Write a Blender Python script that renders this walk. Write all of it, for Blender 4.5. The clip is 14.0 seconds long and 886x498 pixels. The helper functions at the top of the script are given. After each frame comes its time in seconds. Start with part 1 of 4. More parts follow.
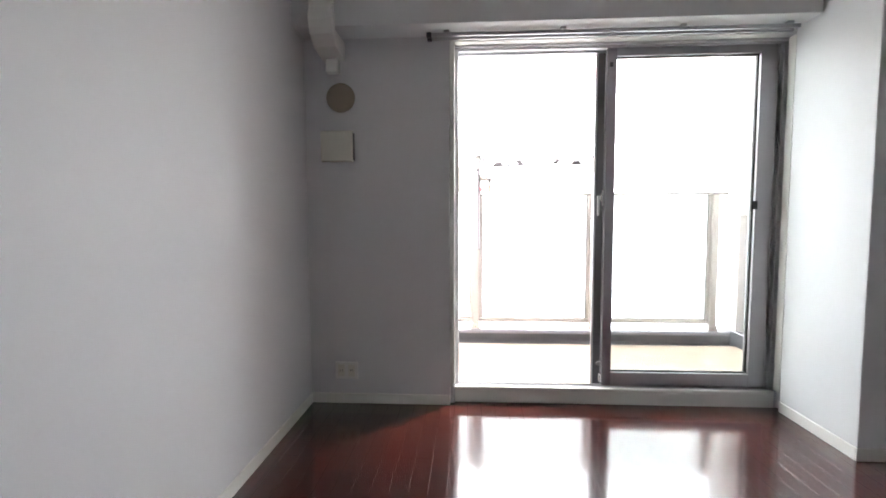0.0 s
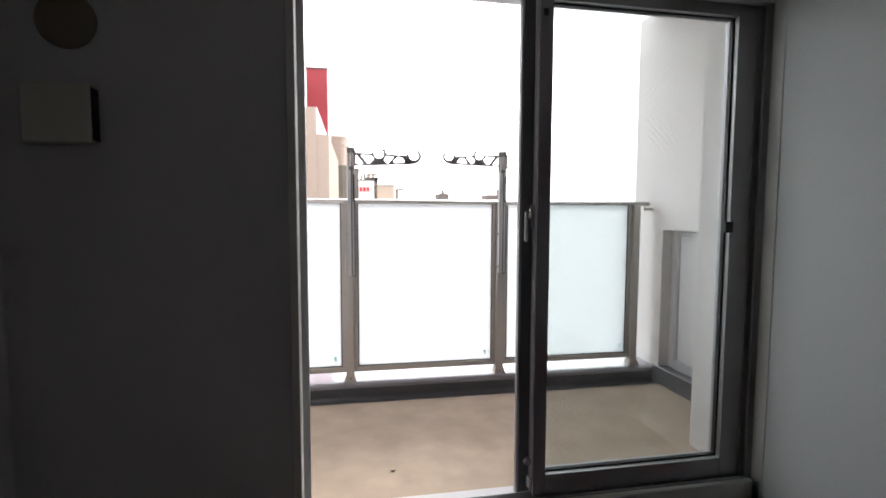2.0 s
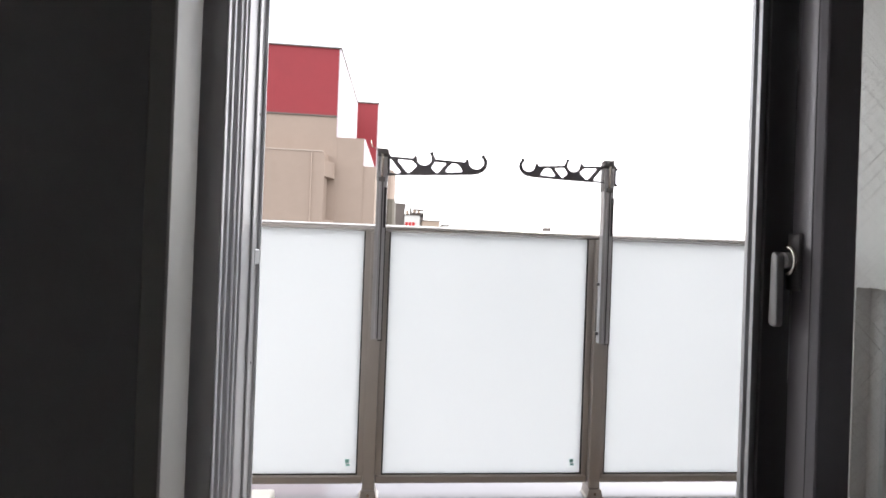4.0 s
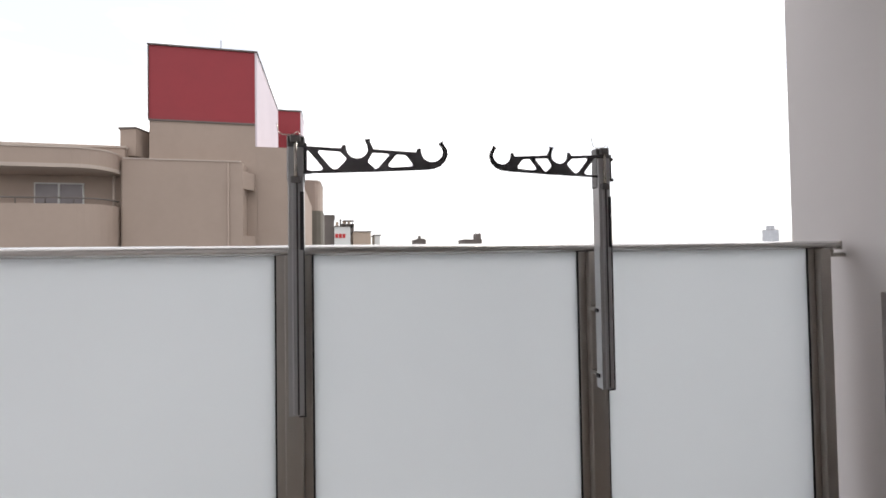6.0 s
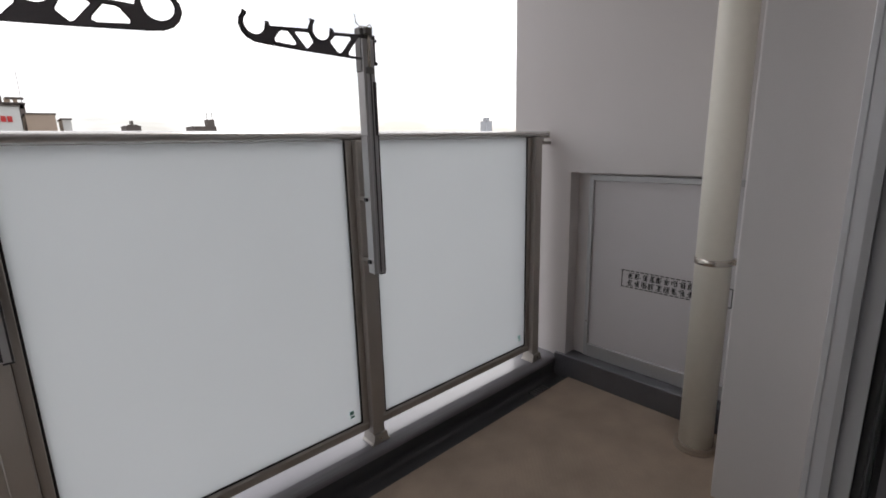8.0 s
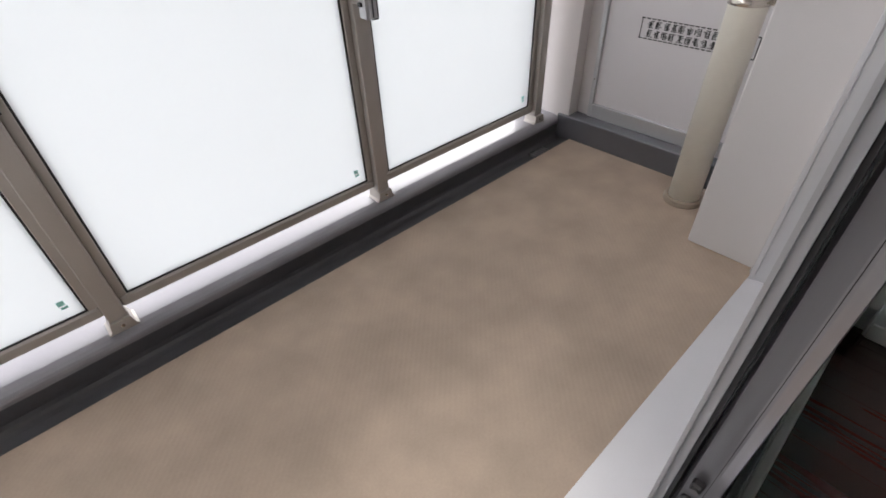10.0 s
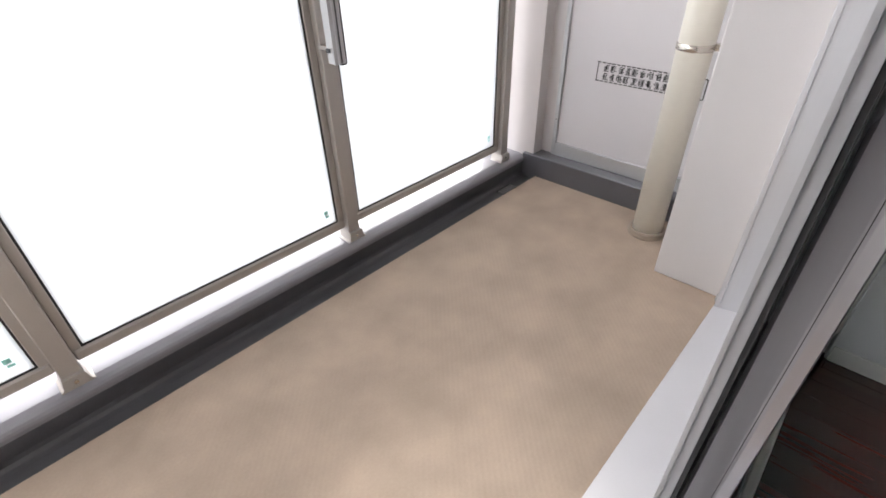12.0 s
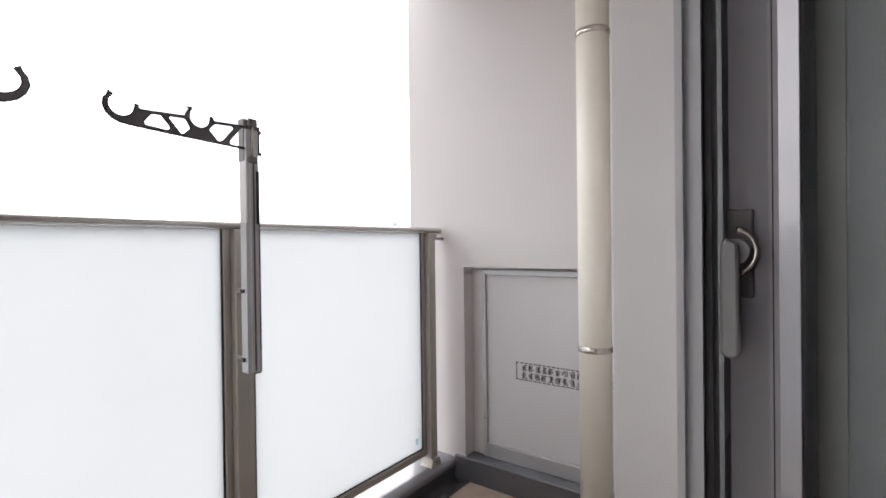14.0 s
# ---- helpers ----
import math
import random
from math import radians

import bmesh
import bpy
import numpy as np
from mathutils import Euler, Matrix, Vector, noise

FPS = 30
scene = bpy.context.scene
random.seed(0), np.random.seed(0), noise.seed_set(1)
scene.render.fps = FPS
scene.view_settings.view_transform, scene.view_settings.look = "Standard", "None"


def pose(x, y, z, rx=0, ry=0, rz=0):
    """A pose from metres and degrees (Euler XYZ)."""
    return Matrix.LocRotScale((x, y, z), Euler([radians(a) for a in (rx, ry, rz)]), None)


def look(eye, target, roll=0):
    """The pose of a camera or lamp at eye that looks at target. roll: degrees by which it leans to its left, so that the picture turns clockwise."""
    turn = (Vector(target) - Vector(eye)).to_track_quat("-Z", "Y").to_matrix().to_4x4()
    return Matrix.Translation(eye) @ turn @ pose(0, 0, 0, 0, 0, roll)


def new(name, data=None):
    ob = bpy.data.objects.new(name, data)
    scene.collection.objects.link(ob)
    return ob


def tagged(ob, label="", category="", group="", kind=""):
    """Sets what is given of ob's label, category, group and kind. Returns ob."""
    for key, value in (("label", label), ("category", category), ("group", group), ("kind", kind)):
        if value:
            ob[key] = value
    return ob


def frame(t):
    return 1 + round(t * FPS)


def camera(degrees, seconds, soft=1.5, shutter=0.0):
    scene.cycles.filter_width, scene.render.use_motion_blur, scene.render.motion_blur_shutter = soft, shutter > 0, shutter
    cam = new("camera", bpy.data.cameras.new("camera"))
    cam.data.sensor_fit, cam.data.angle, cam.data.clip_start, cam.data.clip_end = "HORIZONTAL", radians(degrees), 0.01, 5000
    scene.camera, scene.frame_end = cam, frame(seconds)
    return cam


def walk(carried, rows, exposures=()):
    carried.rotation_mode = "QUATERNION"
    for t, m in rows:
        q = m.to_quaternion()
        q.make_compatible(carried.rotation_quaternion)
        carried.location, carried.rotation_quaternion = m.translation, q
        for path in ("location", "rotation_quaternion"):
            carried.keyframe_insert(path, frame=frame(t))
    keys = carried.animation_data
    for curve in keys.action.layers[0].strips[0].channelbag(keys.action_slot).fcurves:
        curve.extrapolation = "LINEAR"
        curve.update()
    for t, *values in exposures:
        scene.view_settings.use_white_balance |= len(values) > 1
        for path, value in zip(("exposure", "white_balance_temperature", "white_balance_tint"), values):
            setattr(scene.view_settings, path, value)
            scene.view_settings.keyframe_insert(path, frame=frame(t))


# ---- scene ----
cam = camera(86.3, 14.0, soft=1.7)
PATH = [
    (0, (0.149, -2.893, 1.115), (0.03, -0.902, 0.974), -0.2),
    (0.2, (0.164, -2.814, 1.119), (0.206, -0.821, 0.954), -1.0),
    (0.5, (0.166, -2.658, 1.127), (0.35, -0.671, 0.989), -1.4),
    (1, (0.215, -2.385, 1.187), (0.341, -0.393, 1.067), 0.2),
    (1.5, (0.228, -2.109, 1.185), (0.398, -0.121, 1.044), 0.1),
    (2, (0.246, -1.836, 1.21), (0.6, 0.127, 1.069), 0.2),
    (2.5, (0.279, -1.566, 1.198), (0.666, 0.394, 1.095), 1.1),
    (3, (0.268, -1.303, 1.202), (0.326, 0.694, 1.095), 3.2),
    (3.5, (0.281, -1.038, 1.214), (0.421, 0.956, 1.156), 1.1),
    (3.7, (0.291, -0.939, 1.207), (0.461, 1.054, 1.195), 2.1),
    (5.8, (0.323, -0.223, 1.259), (0.548, 1.764, 1.306), 0.6),
    (6, (0.311, -0.203, 1.264), (0.762, 1.745, 1.312), -0.9),
    (6.5, (0.284, -0.148, 1.285), (1.235, 1.612, 1.275), -2.7),
    (7, (0.284, -0.135, 1.281), (1.515, 1.435, 1.134), -1.4),
    (7.5, (0.282, -0.124, 1.277), (1.589, 1.375, 1.058), -2.0),
    (8, (0.278, -0.125, 1.265), (1.594, 1.317, 0.834), -1.4),
    (8.5, (0.283, -0.11, 1.247), (1.567, 1.264, 0.567), -1.8),
    (9, (0.267, -0.103, 1.222), (1.453, 1.187, 0.258), -1.6),
    (9.2, (0.27, -0.112, 1.214), (1.394, 1.14, 0.133), -1.8),
    (11.5, (0.274, -0.126, 1.197), (1.265, 0.98, -0.143), -3.6),
    (12, (0.269, -0.109, 1.202), (1.452, 1.026, 0.058), -1.4),
    (12.5, (0.288, -0.117, 1.213), (1.64, 1.168, 0.494), -1.6),
    (13, (0.299, -0.124, 1.211), (1.795, 1.185, 0.983), -0.7),
    (13.5, (0.304, -0.133, 1.215), (1.826, 1.165, 1.219), 0.3),
    (14, (0.349, -0.163, 1.223), (1.957, 1.025, 1.21), -0.7),
]
# the camera settles as it nears the window, and opens up again outside
EXPOSURES = [(0.0, 4.4), (0.2, 3.9), (0.5, 3.38), (1.0, 2.72), (1.5, 2.2), (2.5, 1.72), (3.7, 1.5), (5.8, 0.65), (6.5, 0.45), (7.0, 0.36), (7.5, 0.28), (8.0, 0.26), (8.5, 0.28), (9.2, 0.82), (11.3, 2.0), (12.0, 2.1), (12.5, 2.0), (13.0, 1.8), (14.0, 1.45)]
walk(cam, [(t, look(eye, target, roll)) for t, eye, target, roll in PATH], EXPOSURES)
CLOUD = 13.0

# ---- world, sun ----
SUN_ELEVATION, SUN_AZIMUTH = radians(52), radians(62)
world = bpy.data.worlds.new("sky")
scene.world = world
world.use_nodes = True
wn, wl = world.node_tree.nodes, world.node_tree.links
sky = wn.new("ShaderNodeTexSky")
sky.sky_type, sky.sun_disc = "NISHITA", False
sky.sun_elevation, sky.sun_rotation = SUN_ELEVATION, SUN_AZIMUTH
sky.dust_density = 2.5
wc = wn.new("ShaderNodeTexCoord")
wm = wn.new("ShaderNodeMapping")
wm.inputs["Scale"].default_value = (1.4, 1.4, 7.0)
wm.inputs["Location"].default_value = (0.9, 0.25, 0.3)
wnoise = wn.new("ShaderNodeTexNoise")
wnoise.inputs["Scale"].default_value, wnoise.inputs["Detail"].default_value = 1.6, 7
wramp = wn.new("ShaderNodeValToRGB")
wramp.color_ramp.elements[0].position, wramp.color_ramp.elements[1].position = 0.42, 0.57
wramp.color_ramp.elements[0].color, wramp.color_ramp.elements[1].color = (0.42, 0.42, 0.42, 1), (1, 1, 1, 1)
wmix = wn.new("ShaderNodeMix")
wmix.data_type = "RGBA"
wmix.inputs["B"].default_value = (CLOUD * 1.01, CLOUD * 0.99, CLOUD, 1)
wl.new(wc.outputs["Generated"], wm.inputs["Vector"])
wl.new(wm.outputs[0], wnoise.inputs["Vector"])
wl.new(wnoise.outputs["Fac"], wramp.inputs[0])
wl.new(wramp.outputs[0], wmix.inputs["Factor"])
wl.new(sky.outputs[0], wmix.inputs["A"])
wl.new(wmix.outputs["Result"], wn["Background"].inputs["Color"])
wn["Background"].inputs["Strength"].default_value = 0.1

sun = new("sun", bpy.data.lights.new("sun", "SUN"))
sun.data.energy, sun.data.angle, sun.data.color = 1.0, radians(15), (1, 0.97, 0.93)
sun.matrix_world = look((60 * math.cos(SUN_ELEVATION), 32, 60 * math.sin(SUN_ELEVATION)), (0, 0, 0))


# ---- materials ----
def material(name, colour, rough=0.5, metal=0.0, vary=0.06, scale=3.0, grain=60.0, bump=0.1, dist=0.002, coat=0.0,
             spots=0.0, stretch=(1, 1, 1), random_tint=0.0):
    """A painted, plastic or metal surface with stains at a large scale and grain at a small one."""
    m = bpy.data.materials.new(name)
    m.use_nodes = True
    n, l = m.node_tree.nodes, m.node_tree.links
    b = n["Principled BSDF"]
    b.inputs["Metallic"].default_value = metal
    b.inputs["Coat Weight"].default_value = coat
    tc = n.new("ShaderNodeTexCoord")
    mp = n.new("ShaderNodeMapping")
    mp.inputs["Scale"].default_value = stretch
    l.new(tc.outputs["Object"], mp.inputs["Vector"])
    big, small = n.new("ShaderNodeTexNoise"), n.new("ShaderNodeTexNoise")
    big.inputs["Scale"].default_value, big.inputs["Detail"].default_value = scale, 5
    small.inputs["Scale"].default_value, small.inputs["Detail"].default_value = grain, 3
    l.new(mp.outputs[0], big.inputs["Vector"])
    l.new(mp.outputs[0], small.inputs["Vector"])
    mix = n.new("ShaderNodeMix")
    mix.data_type = "RGBA"
    mix.inputs["A"].default_value = [c * (1 - vary) for c in colour] + [1]
    mix.inputs["B"].default_value = [min(1, c * (1 + vary)) for c in colour] + [1]
    ramp = n.new("ShaderNodeMapRange")
    ramp.inputs["From Min"].default_value, ramp.inputs["From Max"].default_value = 0.3, 0.7
    add = n.new("ShaderNodeMath")
    add.operation = "MULTIPLY_ADD"
    add.inputs[1].default_value = 0.3
    l.new(small.outputs["Fac"], add.inputs[0])
    l.new(big.outputs["Fac"], add.inputs[2])
    sub = n.new("ShaderNodeMath")
    sub.operation = "SUBTRACT"
    sub.inputs[1].default_value = 0.15
    l.new(add.outputs[0], sub.inputs[0])
    l.new(sub.outputs[0], ramp.inputs["Value"])
    l.new(ramp.outputs[0], mix.inputs["Factor"])
    out = mix.outputs["Result"]
    if spots:
        sp = n.new("ShaderNodeTexNoise")
        sp.inputs["Scale"].default_value, sp.inputs["Detail"].default_value = 1.3, 6
        l.new(tc.outputs["Object"], sp.inputs["Vector"])
        sr = n.new("ShaderNodeMapRange")
        sr.inputs["From Min"].default_value, sr.inputs["From Max"].default_value = 0.5, 0.72
        sr.inputs["To Max"].default_value = spots
        l.new(sp.outputs["Fac"], sr.inputs["Value"])
        sm = n.new("ShaderNodeMix")
        sm.data_type = "RGBA"
        sm.inputs["B"].default_value = [c * 0.6 for c in colour] + [1]
        l.new(sr.outputs[0], sm.inputs["Factor"])
        l.new(out, sm.inputs["A"])
        out = sm.outputs["Result"]
    if random_tint:
        oi = n.new("ShaderNodeObjectInfo")
        hv = n.new("ShaderNodeHueSaturation")
        mr = n.new("ShaderNodeMapRange")
        mr.inputs["To Min"].default_value, mr.inputs["To Max"].default_value = 1 - random_tint, 1 + random_tint
        l.new(oi.outputs["Random"], mr.inputs["Value"])
        l.new(mr.outputs[0], hv.inputs["Value"])
        l.new(out, hv.inputs["Color"])
        out = hv.outputs["Color"]
    l.new(out, b.inputs["Base Color"])
    rr = n.new("ShaderNodeMapRange")
    rr.inputs["To Min"].default_value, rr.inputs["To Max"].default_value = max(0, rough - 0.07), min(1, rough + 0.07)
    l.new(big.outputs["Fac"], rr.inputs["Value"])
    l.new(rr.outputs[0], b.inputs["Roughness"])
    bp = n.new("ShaderNodeBump")
    bp.inputs["Strength"].default_value, bp.inputs["Distance"].default_value = bump, dist
    l.new(small.outputs["Fac"], bp.inputs["Height"])
    l.new(bp.outputs[0], b.inputs["Normal"])
    return m


wallpaper = material("wallpaper", (0.62, 0.625, 0.635), 0.75, vary=0.015, grain=260, bump=0.25, dist=0.001)
ceiling_paper = material("ceiling_paper", (0.78, 0.78, 0.77), 0.8, vary=0.015, grain=260, bump=0.25, dist=0.001)
trim_white = material("trim_white", (0.72, 0.72, 0.69), 0.4, vary=0.02, grain=90, bump=0.03)
wall_paint = material("balcony_wall_paint", (0.665, 0.632, 0.628), 0.75, vary=0.03, scale=1.2, grain=330, bump=0.45, dist=0.0015, spots=0.06)
column_paint = material("column_paint", (0.655, 0.628, 0.622), 0.7, vary=0.03, scale=1.2, grain=330, bump=0.3, dist=0.0012)
soffit_paint = material("soffit_paint", (0.66, 0.66, 0.65), 0.85, vary=0.03, grain=200, bump=0.3)
grey_coat = material("grey_waterproof_paint", (0.095, 0.096, 0.108), 0.40, vary=0.1, scale=5, grain=120, bump=0.12, dist=0.002, spots=0.1, coat=0.8)
grey_coat.node_tree.nodes["Principled BSDF"].inputs["Coat Roughness"].default_value = 0.22
# same grey paint twice: light on the curb top put into this tone
lit_curb_coat = material("lit_curb_paint", (0.215, 0.208, 0.232), 0.36, vary=0.04, scale=5, grain=120, bump=0.10, dist=0.002, spots=0.0, coat=0.8)
# shade of the curb face and gutter put into this darker tone
shaded_gutter_coat = material("shaded_gutter_paint", (0.075, 0.075, 0.082), 0.42, vary=0.12, scale=4, grain=120, bump=0.15, dist=0.002, spots=0.2, coat=0.3)
stile_metal = material("stile_metal", (0.40, 0.385, 0.41), 0.26, 0.35, 0.03, 2, 260, 0.02, coat=0.6, stretch=(1, 1, 0.05))
aluminium = material("aluminium", (0.54, 0.54, 0.55), 0.38, 0.55, 0.03, 2, 260, 0.02, stretch=(1, 1, 0.05))
jamb_metal = material("jamb_metal", (0.66, 0.66, 0.68), 0.36, 0.3, 0.03, 2, 260, 0.02, stretch=(1, 1, 0.05))
sash_metal = material("sash_metal", (0.36, 0.355, 0.37), 0.31, 0.5, 0.03, 2, 260, 0.02, stretch=(1, 1, 0.05))
sill_metal = material("sill_metal", (0.60, 0.59, 0.61), 0.5, 0.1, 0.03, 4, 200, 0.03)
rail_metal = material("rail_metal", (0.465, 0.435, 0.402), 0.40, 0.4, 0.05, 2, 200, 0.03)
handrail_metal = material("handrail_metal", (0.62, 0.60, 0.58), 0.24, 0.5, 0.04, 2, 200, 0.02, coat=0.6)
rubber = material("rubber", (0.02, 0.02, 0.02), 0.6, vary=0.1)
black_plastic = material("black_plastic", (0.035, 0.033, 0.037), 0.42, vary=0.12, grain=150, bump=0.05)
arm_plastic = material("arm_plastic", (0.05, 0.046, 0.05), 0.4, vary=0.12, grain=150, bump=0.05)
web_plastic = material("web_plastic", (0.13, 0.125, 0.135), 0.5, vary=0.08, grain=150, bump=0.05)
stile_dark = material("dark_stile_film", (0.11, 0.108, 0.112), 0.45, 0.2, 0.05)
dark_metal = material("dark_metal", (0.07, 0.068, 0.07), 0.4, 0.3, 0.05)
lock_grey = material("lock_grey", (0.22, 0.21, 0.21), 0.45, 0.3, 0.05)
head_grey = material("bracket_head_grey", (0.20, 0.195, 0.195), 0.45, 0.3, 0.08)
lock_lever = material("lock_lever", (0.40, 0.39, 0.39), 0.4, 0.4, 0.05)
steel = material("steel", (0.62, 0.58, 0.52), 0.22, 1.0, 0.05)
pvc = material("cream_pvc", (0.85, 0.815, 0.72), 0.38, vary=0.03, scale=2, grain=40, bump=0.02, spots=0.05)
ring_beige = material("ring_beige", (0.34, 0.28, 0.22), 0.55, vary=0.08)
panel_board = material("panel_board", (0.69, 0.665, 0.68), 0.6, vary=0.015, grain=150, bump=0.08, spots=0.03)
sign_white = material("sign_white", (0.72, 0.72, 0.72), 0.5, vary=0.02)
ink = material("ink", (0.05, 0.05, 0.05), 0.6, vary=0.1)
ac_white = material("ac_white", (0.74, 0.73, 0.70), 0.42, vary=0.02, spots=0.05)
vent_beige = material("vent_beige", (0.25, 0.215, 0.165), 0.5, vary=0.04)
box_cream = material("box_cream", (0.66, 0.65, 0.58), 0.45, vary=0.03)
teal_mark = material("teal_mark", (0.32, 0.72, 0.65), 0.5, vary=0.05)
drain_bar = material("drain_bar", (0.30, 0.30, 0.30), 0.4, 0.5, 0.15)
drain_iron = material("drain_iron", (0.06, 0.06, 0.062), 0.5, 0.4, 0.15)
tan_wall = material("tan_building_wall", (0.335, 0.262, 0.215), 0.85, vary=0.04, scale=0.4, grain=6, bump=0.1, dist=0.01, spots=0.12)
tan_trim = material("tan_trim", (0.42, 0.35, 0.30), 0.8, vary=0.04, scale=0.5, grain=8)
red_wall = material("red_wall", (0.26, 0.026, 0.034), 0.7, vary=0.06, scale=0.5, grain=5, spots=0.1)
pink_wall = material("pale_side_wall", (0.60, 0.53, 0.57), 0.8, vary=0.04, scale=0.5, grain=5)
dark_wall = material("dark_far_wall", (0.13, 0.11, 0.10), 0.85, vary=0.1, scale=0.3, grain=3)
far_white = material("far_white_wall", (0.62, 0.62, 0.60), 0.8, vary=0.05, scale=0.3, grain=3)
far_beige = material("far_beige_wall", (0.42, 0.33, 0.26), 0.8, vary=0.05, scale=0.3, grain=3)
far_grey = material("far_grey_wall", (0.50, 0.51, 0.54), 0.8, vary=0.08, scale=0.2, grain=2)
olive_wall = material("olive_grey_wall", (0.15, 0.135, 0.11), 0.85, vary=0.06, scale=0.5, grain=5)
far_glass = material("far_window_glass", (0.17, 0.145, 0.15), 0.25, vary=0.1)
sign_red = material("sign_red", (0.50, 0.03, 0.03), 0.6, vary=0.05)
city_ground = material("city_ground", (0.16, 0.16, 0.155), 0.9, vary=0.3, scale=0.02, grain=0.4)


def plank_material():
    m = material("dark_red_wood", (0.052, 0.011, 0.008), 0.16, vary=0.35, scale=14, grain=90, bump=0.06, dist=0.0006,
                 coat=0.5, stretch=(1, 0.06, 1), random_tint=0.25)
    m.node_tree.nodes["Principled BSDF"].inputs["Coat Roughness"].default_value = 0.08
    return m


def vinyl_material():
    """Beige balcony sheet with faint embossed ribs that cross, and stains."""
    m = material("balcony_vinyl", (0.42, 0.329, 0.257), 0.82, vary=0.11, scale=6.0, grain=140, bump=0.1, dist=0.001, spots=0.26)
    n, l = m.node_tree.nodes, m.node_tree.links
    tc = n.new("ShaderNodeTexCoord")
    last = None
    for turn in (45,):
        mp = n.new("ShaderNodeMapping")
        mp.inputs["Rotation"].default_value = (0, 0, radians(turn))
        w = n.new("ShaderNodeTexWave")
        w.inputs["Scale"].default_value, w.inputs["Distortion"].default_value = 20, 1.2
        l.new(tc.outputs["Object"], mp.inputs["Vector"])
        l.new(mp.outputs[0], w.inputs["Vector"])
        if last is not None:
            mx = n.new("ShaderNodeMath")
            mx.operation = "MAXIMUM"
            l.new(last, mx.inputs[0])
            l.new(w.outputs["Fac"], mx.inputs[1])
            last = mx.outputs[0]
        else:
            last = w.outputs["Fac"]
    bump = n.new("ShaderNodeBump")
    bump.inputs["Strength"].default_value, bump.inputs["Distance"].default_value = 0.24, 0.0012
    l.new(last, bump.inputs["Height"])
    old = next(x for x in n if x.type == "BUMP" and x is not bump)
    l.new(old.outputs[0], bump.inputs["Normal"])
    l.new(bump.outputs[0], n["Principled BSDF"].inputs["Normal"])
    return m


def clear_glass_material():
    m = bpy.data.materials.new("clear_glass")
    m.use_nodes = True
    n, l = m.node_tree.nodes, m.node_tree.links
    n.clear()
    out, mix = n.new("ShaderNodeOutputMaterial"), n.new("ShaderNodeMixShader")
    clear, gloss, lw, mr = n.new("ShaderNodeBsdfTransparent"), n.new("ShaderNodeBsdfGlossy"), n.new("ShaderNodeLayerWeight"), n.new("ShaderNodeMath")
    clear.inputs[0].default_value = (0.965, 0.985, 0.98, 1)
    gloss.inputs["Roughness"].default_value = 0.01
    mr.operation = "POWER"
    mr.inputs[1].default_value = 5.0
    ad = n.new("ShaderNodeMath")
    ad.operation = "MULTIPLY_ADD"
    ad.inputs[1].default_value, ad.inputs[2].default_value = 0.7, 0.035
    l.new(lw.outputs["Facing"], mr.inputs[0])
    l.new(mr.outputs[0], ad.inputs[0])
    l.new(ad.outputs[0], mix.inputs[0])
    l.new(clear.outputs[0], mix.inputs[1])
    l.new(gloss.outputs[0], mix.inputs[2])
    l.new(mix.outputs[0], out.inputs[0])
    return m


def frosted_glass_material():
    """Milky laminated glass: light from the far side comes through scattered."""
    m = bpy.data.materials.new("frosted_glass")
    m.use_nodes = True
    n, l = m.node_tree.nodes, m.node_tree.links
    b = n["Principled BSDF"]
    out = n["Material Output"]
    b.inputs["Base Color"].default_value = (0.58, 0.60, 0.61, 1)
    b.inputs["Roughness"].default_value = 0.35
    tr, mix = n.new("ShaderNodeBsdfTranslucent"), n.new("ShaderNodeMixShader")
    no, mr, co = n.new("ShaderNodeTexNoise"), n.new("ShaderNodeMapRange"), n.new("ShaderNodeTexCoord")
    no.inputs["Scale"].default_value = 1.5
    l.new(co.outputs["Object"], no.inputs["Vector"])
    l.new(no.outputs["Fac"], mr.inputs["Value"])
    mr.inputs["To Min"].default_value, mr.inputs["To Max"].default_value = 0.64, 0.70
    tr.inputs[0].default_value = (0.91, 0.935, 0.95, 1)
    l.new(mr.outputs[0], mix.inputs[0])
    l.new(b.outputs[0], mix.inputs[1])
    l.new(tr.outputs[0], mix.inputs[2])
    l.new(mix.outputs[0], out.inputs[0])
    return m


wood_planks = plank_material()
vinyl = vinyl_material()
clear_glass = clear_glass_material()
frosted_glass = frosted_glass_material()


# ---- shape helpers ----
def box_bm(x0, x1, y0, y1, z0, z1, bevel=0.0, segments=1):
    bm = bmesh.new()
    bmesh.ops.create_cube(bm, size=1.0)
    bmesh.ops.scale(bm, vec=(x1 - x0, y1 - y0, z1 - z0), verts=bm.verts)
    bmesh.ops.translate(bm, vec=((x0 + x1) / 2, (y0 + y1) / 2, (z0 + z1) / 2), verts=bm.verts)
    if bevel:
        bmesh.ops.bevel(bm, geom=bm.edges[:], offset=bevel, segments=segments, affect="EDGES", profile=0.5)
    return bm


